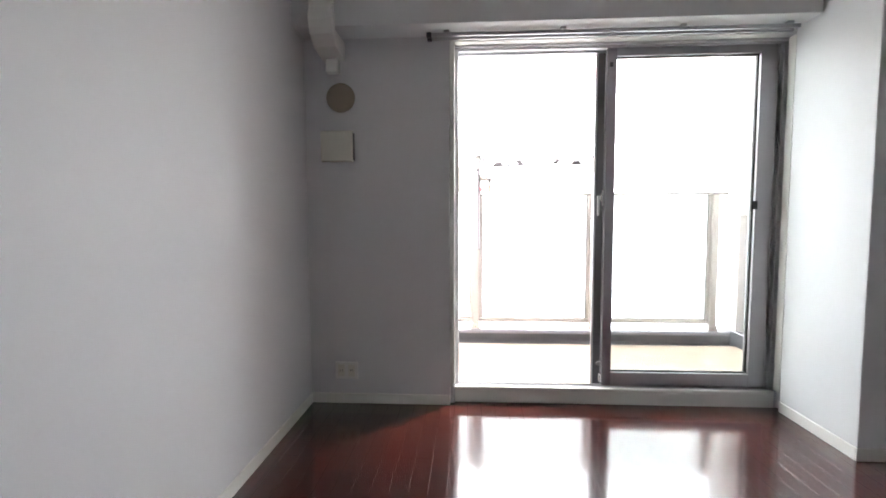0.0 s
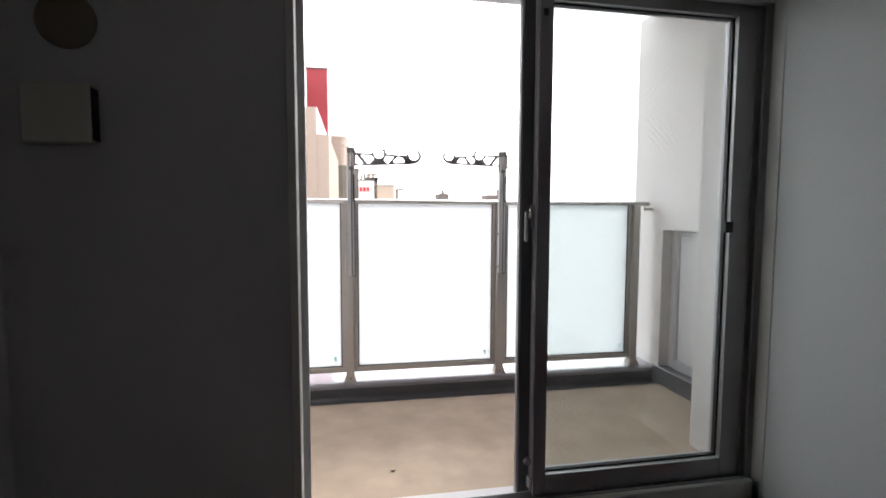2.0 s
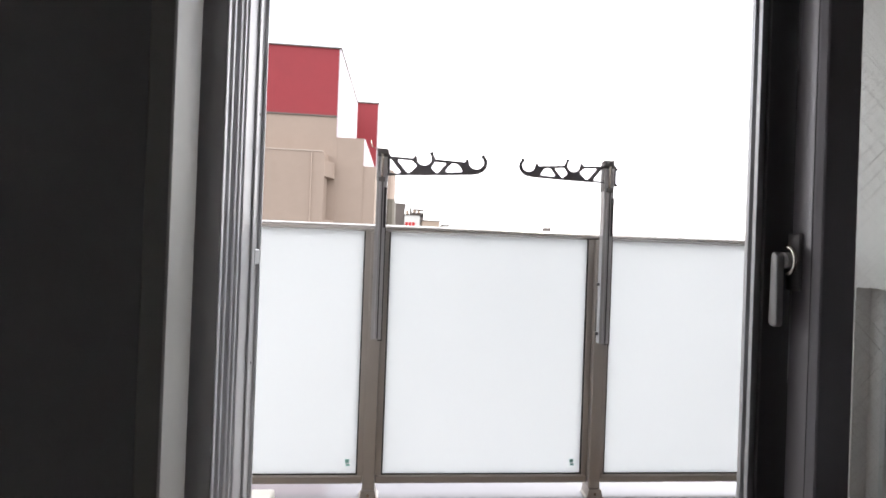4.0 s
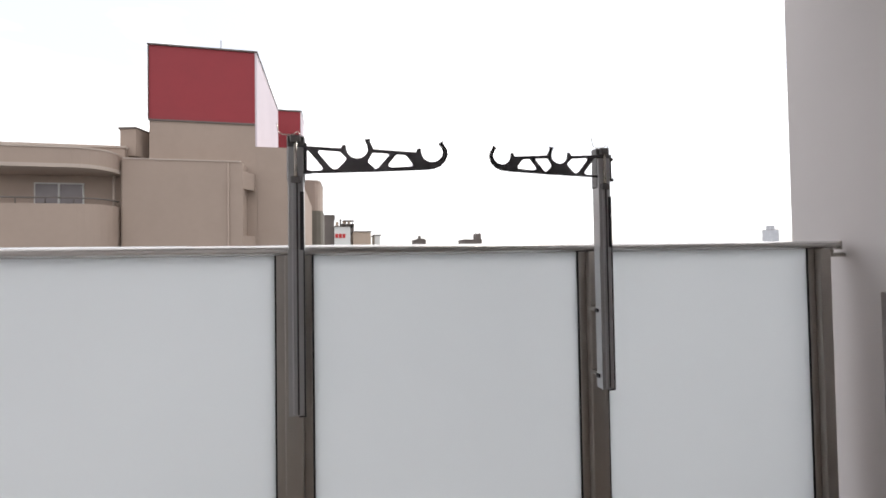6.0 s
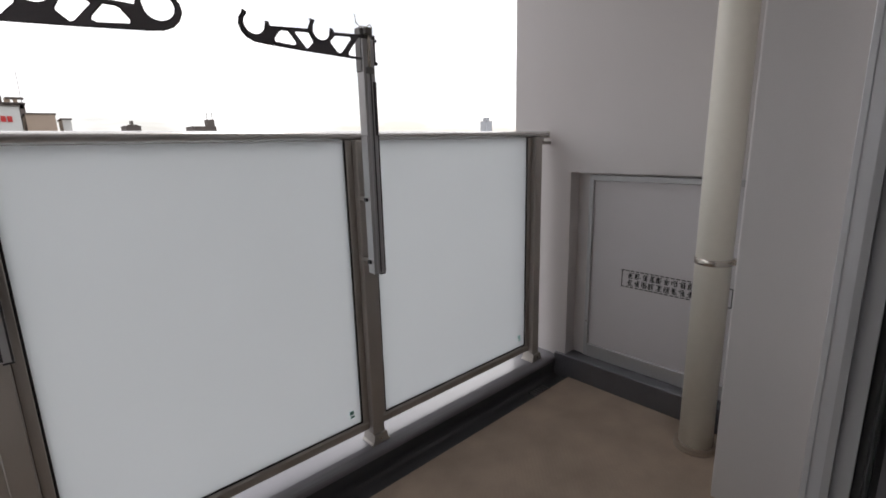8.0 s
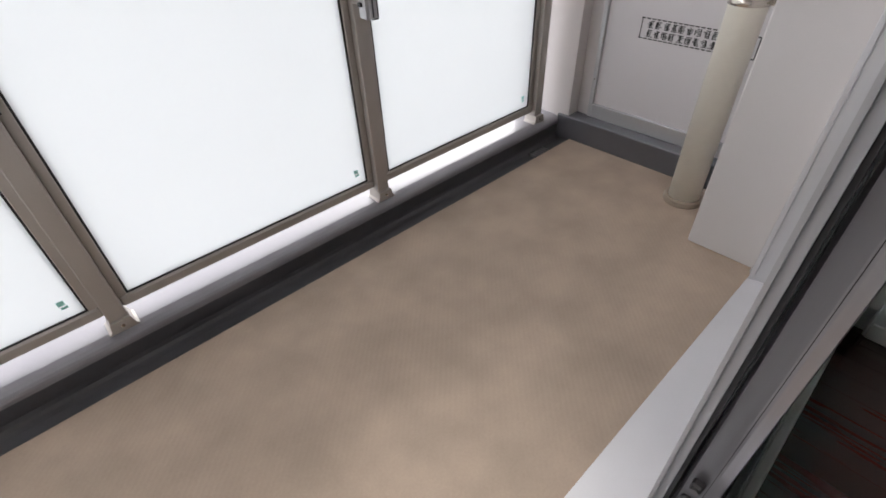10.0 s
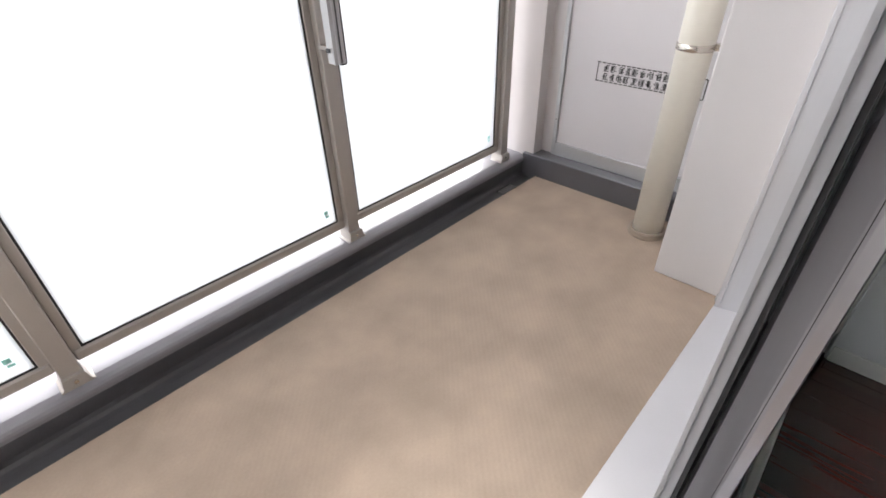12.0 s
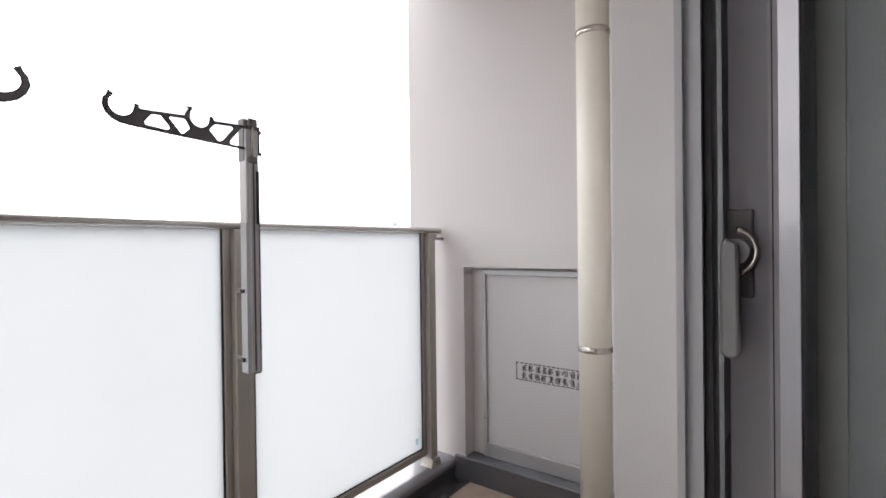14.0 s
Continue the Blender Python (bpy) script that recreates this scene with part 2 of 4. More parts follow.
def prism_bm(outline, axis, a, b, bevel=0.0):
    """An outline of (u, v) pairs pushed along an axis: x takes (y, z), y takes (x, z), z takes (x, y)."""
    put = {"x": lambda u, v, w: (w, u, v), "y": lambda u, v, w: (u, w, v), "z": lambda u, v, w: (u, v, w)}[axis]
    bm = bmesh.new()
    ends = [[bm.verts.new(put(u, v, w)) for u, v in outline] for w in (a, b)]
    n = len(outline)
    bm.faces.new(ends[0])
    bm.faces.new(ends[1][::-1])
    for i in range(n):
        bm.faces.new((ends[0][i], ends[1][i], ends[1][(i + 1) % n], ends[0][(i + 1) % n]))
    bmesh.ops.recalc_face_normals(bm, faces=bm.faces)
    if bevel:
        bmesh.ops.bevel(bm, geom=bm.edges[:], offset=bevel, segments=2, affect="EDGES", profile=0.5)
    return bm


def lathe_bm(profile, x, y, steps=32, cap=True):
    """A profile of (radius, z) pairs turned round the upright line at x, y."""
    bm = bmesh.new()
    rings = [[bm.verts.new((x + r * math.cos(2 * math.pi * i / steps), y + r * math.sin(2 * math.pi * i / steps), z))
              for i in range(steps)] for r, z in profile]
    for lo, hi in zip(rings, rings[1:]):
        for i in range(steps):
            bm.faces.new((lo[i], lo[(i + 1) % steps], hi[(i + 1) % steps], hi[i])).smooth = True
    if cap:
        bm.faces.new(rings[0][::-1])
        bm.faces.new(rings[-1])
    bmesh.ops.recalc_face_normals(bm, faces=bm.faces)
    return bm


def join_bm(*bms):
    mesh = bpy.data.meshes.new("joined")
    whole = bmesh.new()
    for b in bms:
        b.to_mesh(mesh)
        whole.from_mesh(mesh)
        b.free()
    bpy.data.meshes.remove(mesh)
    return whole


def tube_bm(points, radius, sides=10):
    """A round bar along a line of points."""
    bm = bmesh.new()
    pts = [Vector(p) for p in points]
    rings = []
    side = None
    for i, p in enumerate(pts):
        d = (pts[min(i + 1, len(pts) - 1)] - pts[max(i - 1, 0)]).normalized()
        if side is None:
            side = d.cross(Vector((0.31, 0.17, 0.93))).normalized()
        side = (side - d * side.dot(d)).normalized()
        up = d.cross(side)
        rings.append([bm.verts.new(p + radius * (side * math.cos(2 * math.pi * k / sides) + up * math.sin(2 * math.pi * k / sides)))
                      for k in range(sides)])
    for lo, hi in zip(rings, rings[1:]):
        for k in range(sides):
            bm.faces.new((lo[k], lo[(k + 1) % sides], hi[(k + 1) % sides], hi[k])).smooth = True
    bm.faces.new(rings[0][::-1])
    bm.faces.new(rings[-1])
    bmesh.ops.recalc_face_normals(bm, faces=bm.faces)
    return bm


def part(name, bm, mat, parent=None, label=""):
    mesh = bpy.data.meshes.new(name)
    bm.to_mesh(mesh)
    bm.free()
    mesh.materials.append(mat)
    ob = new(name, mesh)
    if parent is not None:
        ob.parent = parent
        ob.matrix_parent_inverse = parent.matrix_basis.inverted()
    return tagged(ob, label=label)


def slab(name, mat, *ext, bevel=0.0, parent=None, label=""):
    return part(name, box_bm(*ext, bevel=bevel), mat, parent, label)


def thing(name, at, label, category, group="", kind=""):
    ob = new(name)
    ob.empty_display_size = 0.05
    ob.matrix_basis = pose(*at)
    return tagged(ob, label, category, group, kind)


def structure(ob, label=""):
    return tagged(ob, label=label, kind="structure")


# ---- numbers of the plan ----
FLOOR = 0.04
ROOM_L, ROOM_R, ROOM_BACK, WALL_IN, WALL_OUT = -0.77, 2.36, -4.6, -0.27, 0.062
OPEN_L, OPEN_R, OPEN_B, OPEN_T = 0.030, 1.872, 0.148, 2.074
CASE_L, CASE_R = 0.057, 1.830
PILLAR_X, PILLAR_Y = 1.830, -0.795
BEAM_Z, BEAM_Y, CEIL = 2.078, -0.455, 2.42
SIDE_X, SIDE_END, SOFFIT = 2.40, 1.58, 2.70
BAL_L = -1.95
RAIL_Y = 1.355
POSTS = (-0.755, 0.19, 1.222, 2.256)

# ---- room shell ----
structure(slab("floor_screed", city_ground, ROOM_L - 0.15, ROOM_R + 0.15, ROOM_BACK - 0.15, -0.2115, -0.16, FLOOR - 0.012))
floor = structure(tagged(new("floor"), "glossy dark red wooden plank floor of the empty room"))
structure(slab("wall_west", wallpaper, ROOM_L - 0.15, ROOM_L, ROOM_BACK, WALL_OUT, -0.16, CEIL + 0.1))
structure(slab("wall_east", wallpaper, ROOM_R, ROOM_R + 0.15, ROOM_BACK, PILLAR_Y, -0.16, CEIL + 0.1))
structure(slab("wall_south", wallpaper, ROOM_L - 0.15, ROOM_R + 0.15, ROOM_BACK - 0.15, ROOM_BACK, -0.16, CEIL + 0.1))
structure(slab("ceiling", ceiling_paper, ROOM_L - 0.15, ROOM_R + 0.15, ROOM_BACK - 0.15, BEAM_Y, CEIL, CEIL + 0.1))
structure(slab("beam", wallpaper, ROOM_L, PILLAR_X, BEAM_Y, WALL_IN, BEAM_Z, CEIL + 0.1, bevel=0.003))
structure(slab("pillar", wallpaper, PILLAR_X, ROOM_R + 0.15, PILLAR_Y, WALL_IN, -0.16, CEIL + 0.1, bevel=0.003))
structure(slab("wall_north_left", wallpaper, ROOM_L, OPEN_L, WALL_IN, WALL_OUT - 0.03, -0.16, CEIL + 0.1))
structure(slab("wall_north_right", wallpaper, OPEN_R, SIDE_X, WALL_IN, WALL_OUT - 0.03, -0.16, CEIL + 0.1))
structure(slab("wall_north_head", wallpaper, OPEN_L, OPEN_R, WALL_IN, WALL_OUT - 0.03, OPEN_T, CEIL + 0.1))
structure(slab("wall_north_sill", trim_white, OPEN_L, OPEN_R, -0.211, WALL_OUT - 0.03, -0.16, 0.017))
structure(slab("facade_left", wall_paint, BAL_L - 0.2, OPEN_L - 0.020, WALL_OUT - 0.03, 0.160, -0.16, SOFFIT))
structure(slab("facade_right", wall_paint, OPEN_R, SIDE_X, WALL_OUT - 0.03, WALL_OUT, -0.16, SOFFIT))
structure(slab("facade_head", wall_paint, OPEN_L, OPEN_R, WALL_OUT - 0.03, WALL_OUT, OPEN_T, SOFFIT))

BASE = 0.058
structure(slab("baseboard_west", trim_white, ROOM_L, ROOM_L + 0.008, ROOM_BACK, WALL_IN - 0.008, FLOOR, FLOOR + BASE, bevel=0.002))
structure(slab("baseboard_north", trim_white, ROOM_L + 0.008, OPEN_L, WALL_IN - 0.008, WALL_IN, FLOOR, FLOOR + BASE, bevel=0.002))
structure(slab("baseboard_pillar", trim_white, PILLAR_X - 0.008, PILLAR_X, PILLAR_Y, WALL_IN - 0.008, FLOOR, FLOOR + BASE, bevel=0.002))
structure(slab("baseboard_pillar_face", trim_white, PILLAR_X - 0.008, ROOM_R, PILLAR_Y - 0.008, PILLAR_Y, FLOOR, FLOOR + BASE, bevel=0.002))
structure(slab("baseboard_east", trim_white, ROOM_R - 0.008, ROOM_R, ROOM_BACK, PILLAR_Y - 0.008, FLOOR, FLOOR + BASE, bevel=0.002))

# ---- window: frame, sill, tracks ----
window = structure(tagged(new("window_1"), "full-height aluminium sliding window standing half open onto the balcony"))
slab("apron", trim_white, CASE_L, CASE_R, -0.222, -0.212, FLOOR, 0.114, parent=window)
slab("inner_sill", trim_white, CASE_L, CASE_R, -0.226, -0.2035, 0.114, 0.132, bevel=0.003, parent=window, label="pale wooden inner sill")
slab("inner_jamb", trim_white, OPEN_L, CASE_L, WALL_IN - 0.006, -0.212, FLOOR + 0.10, 2.050, bevel=0.002, parent=window)
slab("inner_jamb", trim_white, CASE_R, OPEN_R, WALL_IN + 0.001, -0.212, FLOOR + 0.10, 2.050, bevel=0.002, parent=window)
slab("inner_head", trim_white, OPEN_L, CASE_R, WALL_IN - 0.006, -0.212, 2.050, 2.077, bevel=0.002, parent=window)


def frame_jamb(x, s):
    """Aluminium jamb with ribs that guide the sashes; s = 1 opens to the right."""
    pieces = [box_bm(min(x, x + s * 0.008), max(x, x + s * 0.008), -0.212, 0.068, 0.03, OPEN_T)]
    for y0, y1, d in ((-0.190, -0.180, 0.048), (-0.142, -0.134, 0.038), (-0.106, -0.100, 0.034), (-0.084, -0.080, 0.028),
                      (-0.058, -0.050, 0.024), (-0.022, -0.016, 0.018), (0.052, 0.068, 0.012)):
        pieces.append(box_bm(min(x, x + s * d), max(x, x + s * d), y0, y1, 0.05, OPEN_T - 0.02, bevel=0.0015))
    return join_bm(*pieces)


part("jamb", frame_jamb(OPEN_L, 1), jamb_metal, window, "ribbed pale silver aluminium jamb")
part("jamb", frame_jamb(OPEN_R, -1), jamb_metal, window)
head = [box_bm(OPEN_L, OPEN_R, -0.212, -0.095, 2.040, OPEN_T), box_bm(OPEN_L, OPEN_R, -0.095, 0.068, 2.0665, OPEN_T)]
for y0, y1 in ((-0.190, -0.184), (-0.108, -0.102)):
    head.append(box_bm(OPEN_L, OPEN_R, y0, y1, 2.028, 2.042, bevel=0.0015))
part("head", join_bm(*head), jamb_metal, window)
sill = [prism_bm([(0.070, 0.018), (0.070, 0.030), (-0.0685, 0.056), (-0.0685, 0.018)], "x", OPEN_L, OPEN_R)]
part("sill_flange", join_bm(*sill), sill_metal, window, "smooth pale metal sill flange")
track = [prism_bm([(-0.069, 0.018), (-0.069, 0.062), (-0.203, 0.104), (-0.203, 0.018)], "x", OPEN_L + 0.02, OPEN_R - 0.02)]
for y, h in ((-0.0715, 0.072), (-0.0825, 0.094), (-0.104, 0.085), (-0.137, 0.130), (-0.162, 0.108), (-0.186, 0.130), (-0.200, 0.134)):
    track.append(box_bm(OPEN_L + 0.02, OPEN_R - 0.02, y - 0.0025, y + 0.0025, 0.05, h, bevel=0.0008))
part("track", join_bm(*track), aluminium, window, "stepped silver running tracks")
part("jamb_cover", join_bm(box_bm(OPEN_L - 0.0195, OPEN_L - 0.012, 0.0685, 0.1605, 0.0, OPEN_T), box_bm(OPEN_L - 0.0195, OPEN_L - 0.006, 0.160, 0.168, 0.0, OPEN_T, bevel=0.002),
                               box_bm(OPEN_L - 0.0195, OPEN_L - 0.004, 0.112, 0.120, 0.0, OPEN_T, bevel=0.002)), jamb_metal, window, "silver outer jamb cover")
slab("weather_strip", rubber, OPEN_L + 0.02, OPEN_R - 0.02, -0.0795, -0.0745, 0.062, 0.068, parent=window)
for z in (0.5, 0.98, 1.46, 1.9):
    part("screw", tube_bm([(OPEN_L - 0.0125, 0.144, z), (OPEN_L - 0.0105, 0.144, z)], 0.003, 8), black_plastic, window)
part("jamb_catch", box_bm(OPEN_L - 0.0125, OPEN_L - 0.005, 0.126, 0.158, 1.17, 1.20, bevel=0.002), aluminium, window)


def wire_mesh_bm(x0, x1, z0, z1, y, pitch=0.0195, half=0.00015):
    """Crossed security wires cast in the glass, clipped to the pane."""
    bm = bmesh.new()
    w, h = x1 - x0, z1 - z0
    step = pitch * math.sqrt(2)
    for slope in (1, -1):
        k = -h
        while k < w:
            lo, hi = max(0.0, k), min(w, k + h)
            if hi - lo > 0.004:
                a = (lo, lo - k) if slope == 1 else (lo, h - (lo - k))
                b = (hi, hi - k) if slope == 1 else (hi, h - (hi - k))
                d = Vector((b[0] - a[0], b[1] - a[1])).normalized()
                nx, nz = -d.y * half, d.x * half
                quad = [(a[0] - nx, a[1] - nz), (b[0] - nx, b[1] - nz), (b[0] + nx, b[1] + nz), (a[0] + nx, a[1] + nz)]
                bm.faces.new([bm.verts.new((x0 + u, y + slope * 0.0004, z0 + v)) for u, v in quad])
            k += step
    return bm


def sash(label, x0, x1, y0, y1, z0, z1, stile_l, stile_r, top, bottom, channel):
    s = thing("sliding_sash", ((x0 + x1) / 2, (y0 + y1) / 2, z0), label, "window sash", "sliding sashes of the window")
    if channel:
        d = y1 - y0
        outline = [(x0, y0), (x0, y0 + 0.3 * d), (x0 + 0.008, y0 + 0.3 * d), (x0 + 0.008, y0 + 0.7 * d), (x0, y0 + 0.7 * d), (x0, y1),
                   (x0 + stile_l, y1), (x0 + stile_l, y0)]
        part("stile", prism_bm(outline, "z", z0, z1), aluminium, s, "grooved aluminium edge stile")
        slab("brush_seal", rubber, x0 + 0.004, x0 + 0.0085, y0 + 0.36 * d, y0 + 0.64 * d, z1 - 0.45, z1 - 0.02, parent=s)
        slab("facing", stile_dark, x0 + 0.010, x0 + stile_l, y0 - 0.007, y0, z0 + 0.01, z1, parent=s, label="dark stile facing")
    else:
        outline = [(x0 - 0.004, y0), (x0 - 0.006, y0 + 0.002), (x0 - 0.001, y0 + 0.018), (x0, y0 + 0.026), (x0, y1 - 0.006), (x0 + 0.004, y1), (x0 + stile_l, y1), (x0 + stile_l, y0)]
        part("stile", prism_bm(outline, "z", z0, z1), stile_metal, s, "satin grey aluminium meeting stile")
    slab("stile", sash_metal, x1 - stile_r, x1, y0, y1, z0, z1, bevel=0.002, parent=s)
    slab("top_rail", sash_metal, x0 + stile_l, x1 - stile_r, y0, y1, z1 - top, z1, parent=s)
    slab("bottom_rail", sash_metal, x0 + stile_l, x1 - stile_r, y0, y1, z0, z0 + bottom, parent=s)
    gx0, gx1, gz0, gz1, ym = x0 + stile_l, x1 - stile_r, z0 + bottom, z1 - top, (y0 + y1) / 2
    g = 0.006
    seal = join_bm(box_bm(gx0, gx0 + g, ym - 0.010, ym + 0.010, gz0, gz1), box_bm(gx1 - g, gx1, ym - 0.010, ym + 0.010, gz0, gz1),
                   box_bm(gx0 + g, gx1 - g, ym - 0.010, ym + 0.010, gz0, gz0 + g), box_bm(gx0 + g, gx1 - g, ym - 0.010, ym + 0.010, gz1 - g, gz1))
    part("gasket", seal, rubber, s)
    pane = part("pane", box_bm(gx0 + 0.002, gx1 - 0.002, ym - 0.003, ym + 0.003, gz0 + 0.002, gz1 - 0.002), clear_glass, s, "clear wired glass pane")
    pane.visible_shadow = False
    wires = part("wire_mesh", wire_mesh_bm(gx0 + 0.006, gx1 - 0.006, gz0 + 0.006, gz1 - 0.006, ym - 0.0036), lock_grey, pane, "fine crossed wires")
    tagged(wires, kind="stuff")
    return s


inner = sash("grey aluminium sash with wired glass on the inner track", 0.905, 1.805, -0.171, -0.106, 0.134, 2.034, 0.046, 0.088, 0.045, 0.075, False)
outer = sash("grey aluminium sash with wired glass slid behind the inner one", 0.858, 1.850, -0.094, -0.071, 0.096, 2.062, 0.058, 0.062, 0.045, 0.062, True)
slab("pull", black_plastic, 1.690, 1.724, -0.182, -0.171, 1.145, 1.19, bevel=0.002, parent=inner, label="small dark pull")
slab("roller_stop", black_plastic, 0.912, 0.93, -0.178, -0.171, 1.93, 1.955, bevel=0.002, parent=inner)
slab("latch_base", lock_lever, 0.894, 0.905, -0.150, -0.116, 0.140, 0.186, bevel=0.004, parent=inner, label="pale latch base at the sash foot")
part("latch", join_bm(box_bm(0.884, 0.9045, -0.142, -0.120, 0.236, 0.262, bevel=0.004), tube_bm([(0.878, -0.131, 0.249), (0.886, -0.131, 0.249)], 0.008, 12)), lock_grey, inner, "dark safety latch")

slab("stile_seam", rubber, 0.9042, 0.9052, -0.1488, -0.1476, 0.15, 2.03, parent=inner, label="thin dark seam")
# crescent lock on the edge of the inner sash
lock = thing("crescent_lock", (0.905, -0.125, 1.2), "grey crescent lock with a long lever on the sash stile", "window lock")
slab("plate", lock_grey, 0.899, 0.905, -0.133, -0.109, 1.168, 1.256, bevel=0.002, parent=lock, label="dark grey back plate")
ring = []
for i in range(17):
    a = radians(-80 + i * 170 / 16)
    ring.append((0.890, -0.119 - 0.017 * math.cos(a), 1.214 + 0.021 * math.sin(a)))
part("crescent", tube_bm(ring, 0.0036, 8), steel, lock, "shiny crescent catch")
part("hub", tube_bm([(0.901, -0.119, 1.214), (0.884, -0.118, 1.214)], 0.0125, 20), lock_lever, lock)
part("lever", prism_bm([(-0.122, 1.222), (-0.111, 1.228), (-0.107, 1.220), (-0.106, 1.118), (-0.110, 1.112), (-0.120, 1.112), (-0.123, 1.118)], "x", 0.873, 0.885, 0.003), lock_lever, lock, "long grey lever")

# ---- curtain rails under the beam ----
rails = thing("curtain_rail", (0.9, -0.32, BEAM_Z), "grey double curtain rail with end caps fixed under the beam", "curtain rail")
for y in (-0.305, -0.355):
    profile = [(y - 0.009, BEAM_Z - 0.030), (y + 0.009, BEAM_Z - 0.030), (y + 0.009, BEAM_Z - 0.012), (y - 0.009, BEAM_Z - 0.012)]
    part("track", prism_bm(profile, "x", -0.06, 1.79, 0.002), sash_metal, rails)
    slab("end_cap", black_plastic, -0.085, -0.06, y - 0.012, y + 0.012, BEAM_Z - 0.034, BEAM_Z - 0.008, bevel=0.003, parent=rails, label="dark end cap")
for x in (0.02, 0.62, 1.22, 1.74):
    slab("bracket", sash_metal, x - 0.015, x + 0.015, -0.37, WALL_IN, BEAM_Z - 0.012, BEAM_Z, bevel=0.002, parent=rails)

# ---- things on the window wall ----
duct = thing("pipe_cover", (-0.63, BEAM_Y, 2.2), "white plastic pipe cover running down the beam and onto the wall", "pipe cover")
part("cover", box_bm(-0.662, -0.545, BEAM_Y - 0.055, BEAM_Y, 2.13, CEIL, bevel=0.008, segments=2), trim_white, duct)
part("elbow", prism_bm([(BEAM_Y - 0.058, 2.135), (BEAM_Y - 0.058, 2.09), (BEAM_Y - 0.03, 2.03), (BEAM_Y + 0.03, 1.985), (WALL_IN, 1.96),
                        (WALL_IN, 2.06), (BEAM_Y, 2.06), (BEAM_Y, 2.135)], "x", -0.665, -0.542, 0.004), trim_white, duct)
slab("lower_cover", trim_white, -0.640, -0.570, WALL_IN - 0.045, WALL_IN, 1.89, 1.965, bevel=0.006, parent=duct)

cap = thing("sleeve_cap", (-0.57, WALL_IN, 1.764), "round dark beige sleeve cap on the window wall", "wall cap")
disc = lathe_bm([(0.080, 0.0), (0.080, 0.006), (0.074, 0.014), (0.05, 0.018), (0.0005, 0.019)], 0, 0, 40)
bmesh.ops.rotate(disc, cent=(0, 0, 0), matrix=Matrix.Rotation(radians(90), 3, "X"), verts=disc.verts)
bmesh.ops.translate(disc, vec=(-0.57, WALL_IN, 1.764), verts=disc.verts)
part("disc", disc, vent_beige, cap)

vent = thing("air_vent", (-0.61, WALL_IN, 1.47), "square cream air vent with dark side slot on the wall", "air vent")
part("cover", box_bm(-0.676, -0.498, WALL_IN - 0.046, WALL_IN - 0.008, 1.412, 1.580, bevel=0.006, segments=2), box_cream, vent)
slab("base", black_plastic, -0.670, -0.4965, WALL_IN - 0.040, WALL_IN, 1.422, 1.570, parent=vent, label="dark slotted base")

outlet = thing("wall_outlet", (-0.575, WALL_IN, 0.2), "white wall outlet plate low on the window wall", "wall outlet")
part("plate", box_bm(-0.628, -0.498, WALL_IN - 0.008, WALL_IN, 0.182, 0.282, bevel=0.003), trim_white, outlet)
for x in (-0.593, -0.533):
    slab("socket", box_cream, x - 0.019, x + 0.019, WALL_IN - 0.0105, WALL_IN - 0.008, 0.197, 0.267, bevel=0.001, parent=outlet)
    for dx in (-0.006, 0.006):
        slab("slot", black_plastic, x + dx - 0.001, x + dx + 0.001, WALL_IN - 0.0112, WALL_IN - 0.0102, 0.227, 0.239, parent=outlet)

# ---- balcony shell ----
GUTTER_IN, CURB_Y, CURB_Z = 1.187, 1.272, 0.104
structure(slab("balcony_slab", grey_coat, BAL_L - 0.2, 2.58, WALL_OUT - 0.4, 1.56, -0.20, -0.022))
structure(slab("balcony_floor", vinyl, BAL_L, 2.385, 0.03, GUTTER_IN, -0.022, 0.0, bevel=0.002), "beige ribbed vinyl sheet on the balcony floor, faintly stained")
curb_top = [(1.56, 0.068), (1.56, CURB_Z), (1.32, CURB_Z - 0.001), (1.298, CURB_Z - 0.004), (1.283, CURB_Z - 0.009), (CURB_Y + 0.003, CURB_Z - 0.015),
            (CURB_Y, CURB_Z - 0.023), (CURB_Y, 0.068)]
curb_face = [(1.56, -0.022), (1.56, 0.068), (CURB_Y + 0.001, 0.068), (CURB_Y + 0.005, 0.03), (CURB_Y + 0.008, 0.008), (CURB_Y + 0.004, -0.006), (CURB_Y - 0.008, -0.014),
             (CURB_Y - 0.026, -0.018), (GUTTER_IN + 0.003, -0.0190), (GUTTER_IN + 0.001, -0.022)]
structure(part("curb", prism_bm(curb_top, "x", BAL_L, SIDE_X), lit_curb_coat), "smooth curb top under the railing, its lavender-grey paint lightened as lit")
structure(part("gutter", prism_bm(curb_face, "x", BAL_L, SIDE_X), shaded_gutter_coat), "grey painted gutter at the foot of the curb, darkened as shaded")
structure(slab("side_curb", grey_coat, 2.385, 2.58, 0.3, CURB_Y + 0.01, -0.02, 0.119, bevel=0.004), "grey painted curb below the partition")
structure(slab("balcony_ceiling", soffit_paint, BAL_L - 0.2, 2.58, WALL_OUT, 1.40, SOFFIT, SOFFIT + 0.2))
REC_Y0, REC_Y1, REC_Z0, REC_Z1 = 0.20, 1.220, 0.119, 1.112
side_wall = structure(tagged(new("side_wall"), "pale rendered side wall of the balcony with a low opening"))
slab("wall_pier", wall_paint, SIDE_X, 2.58, REC_Y1, SIDE_END, -0.2, REC_Z1, parent=side_wall)
slab("wall_upper", wall_paint, SIDE_X, 2.58, WALL_OUT, SIDE_END, REC_Z1, SOFFIT, parent=side_wall)
slab("wall_inner_pier", wall_paint, SIDE_X, 2.58, WALL_OUT, REC_Y0, -0.02, REC_Z1, parent=side_wall)
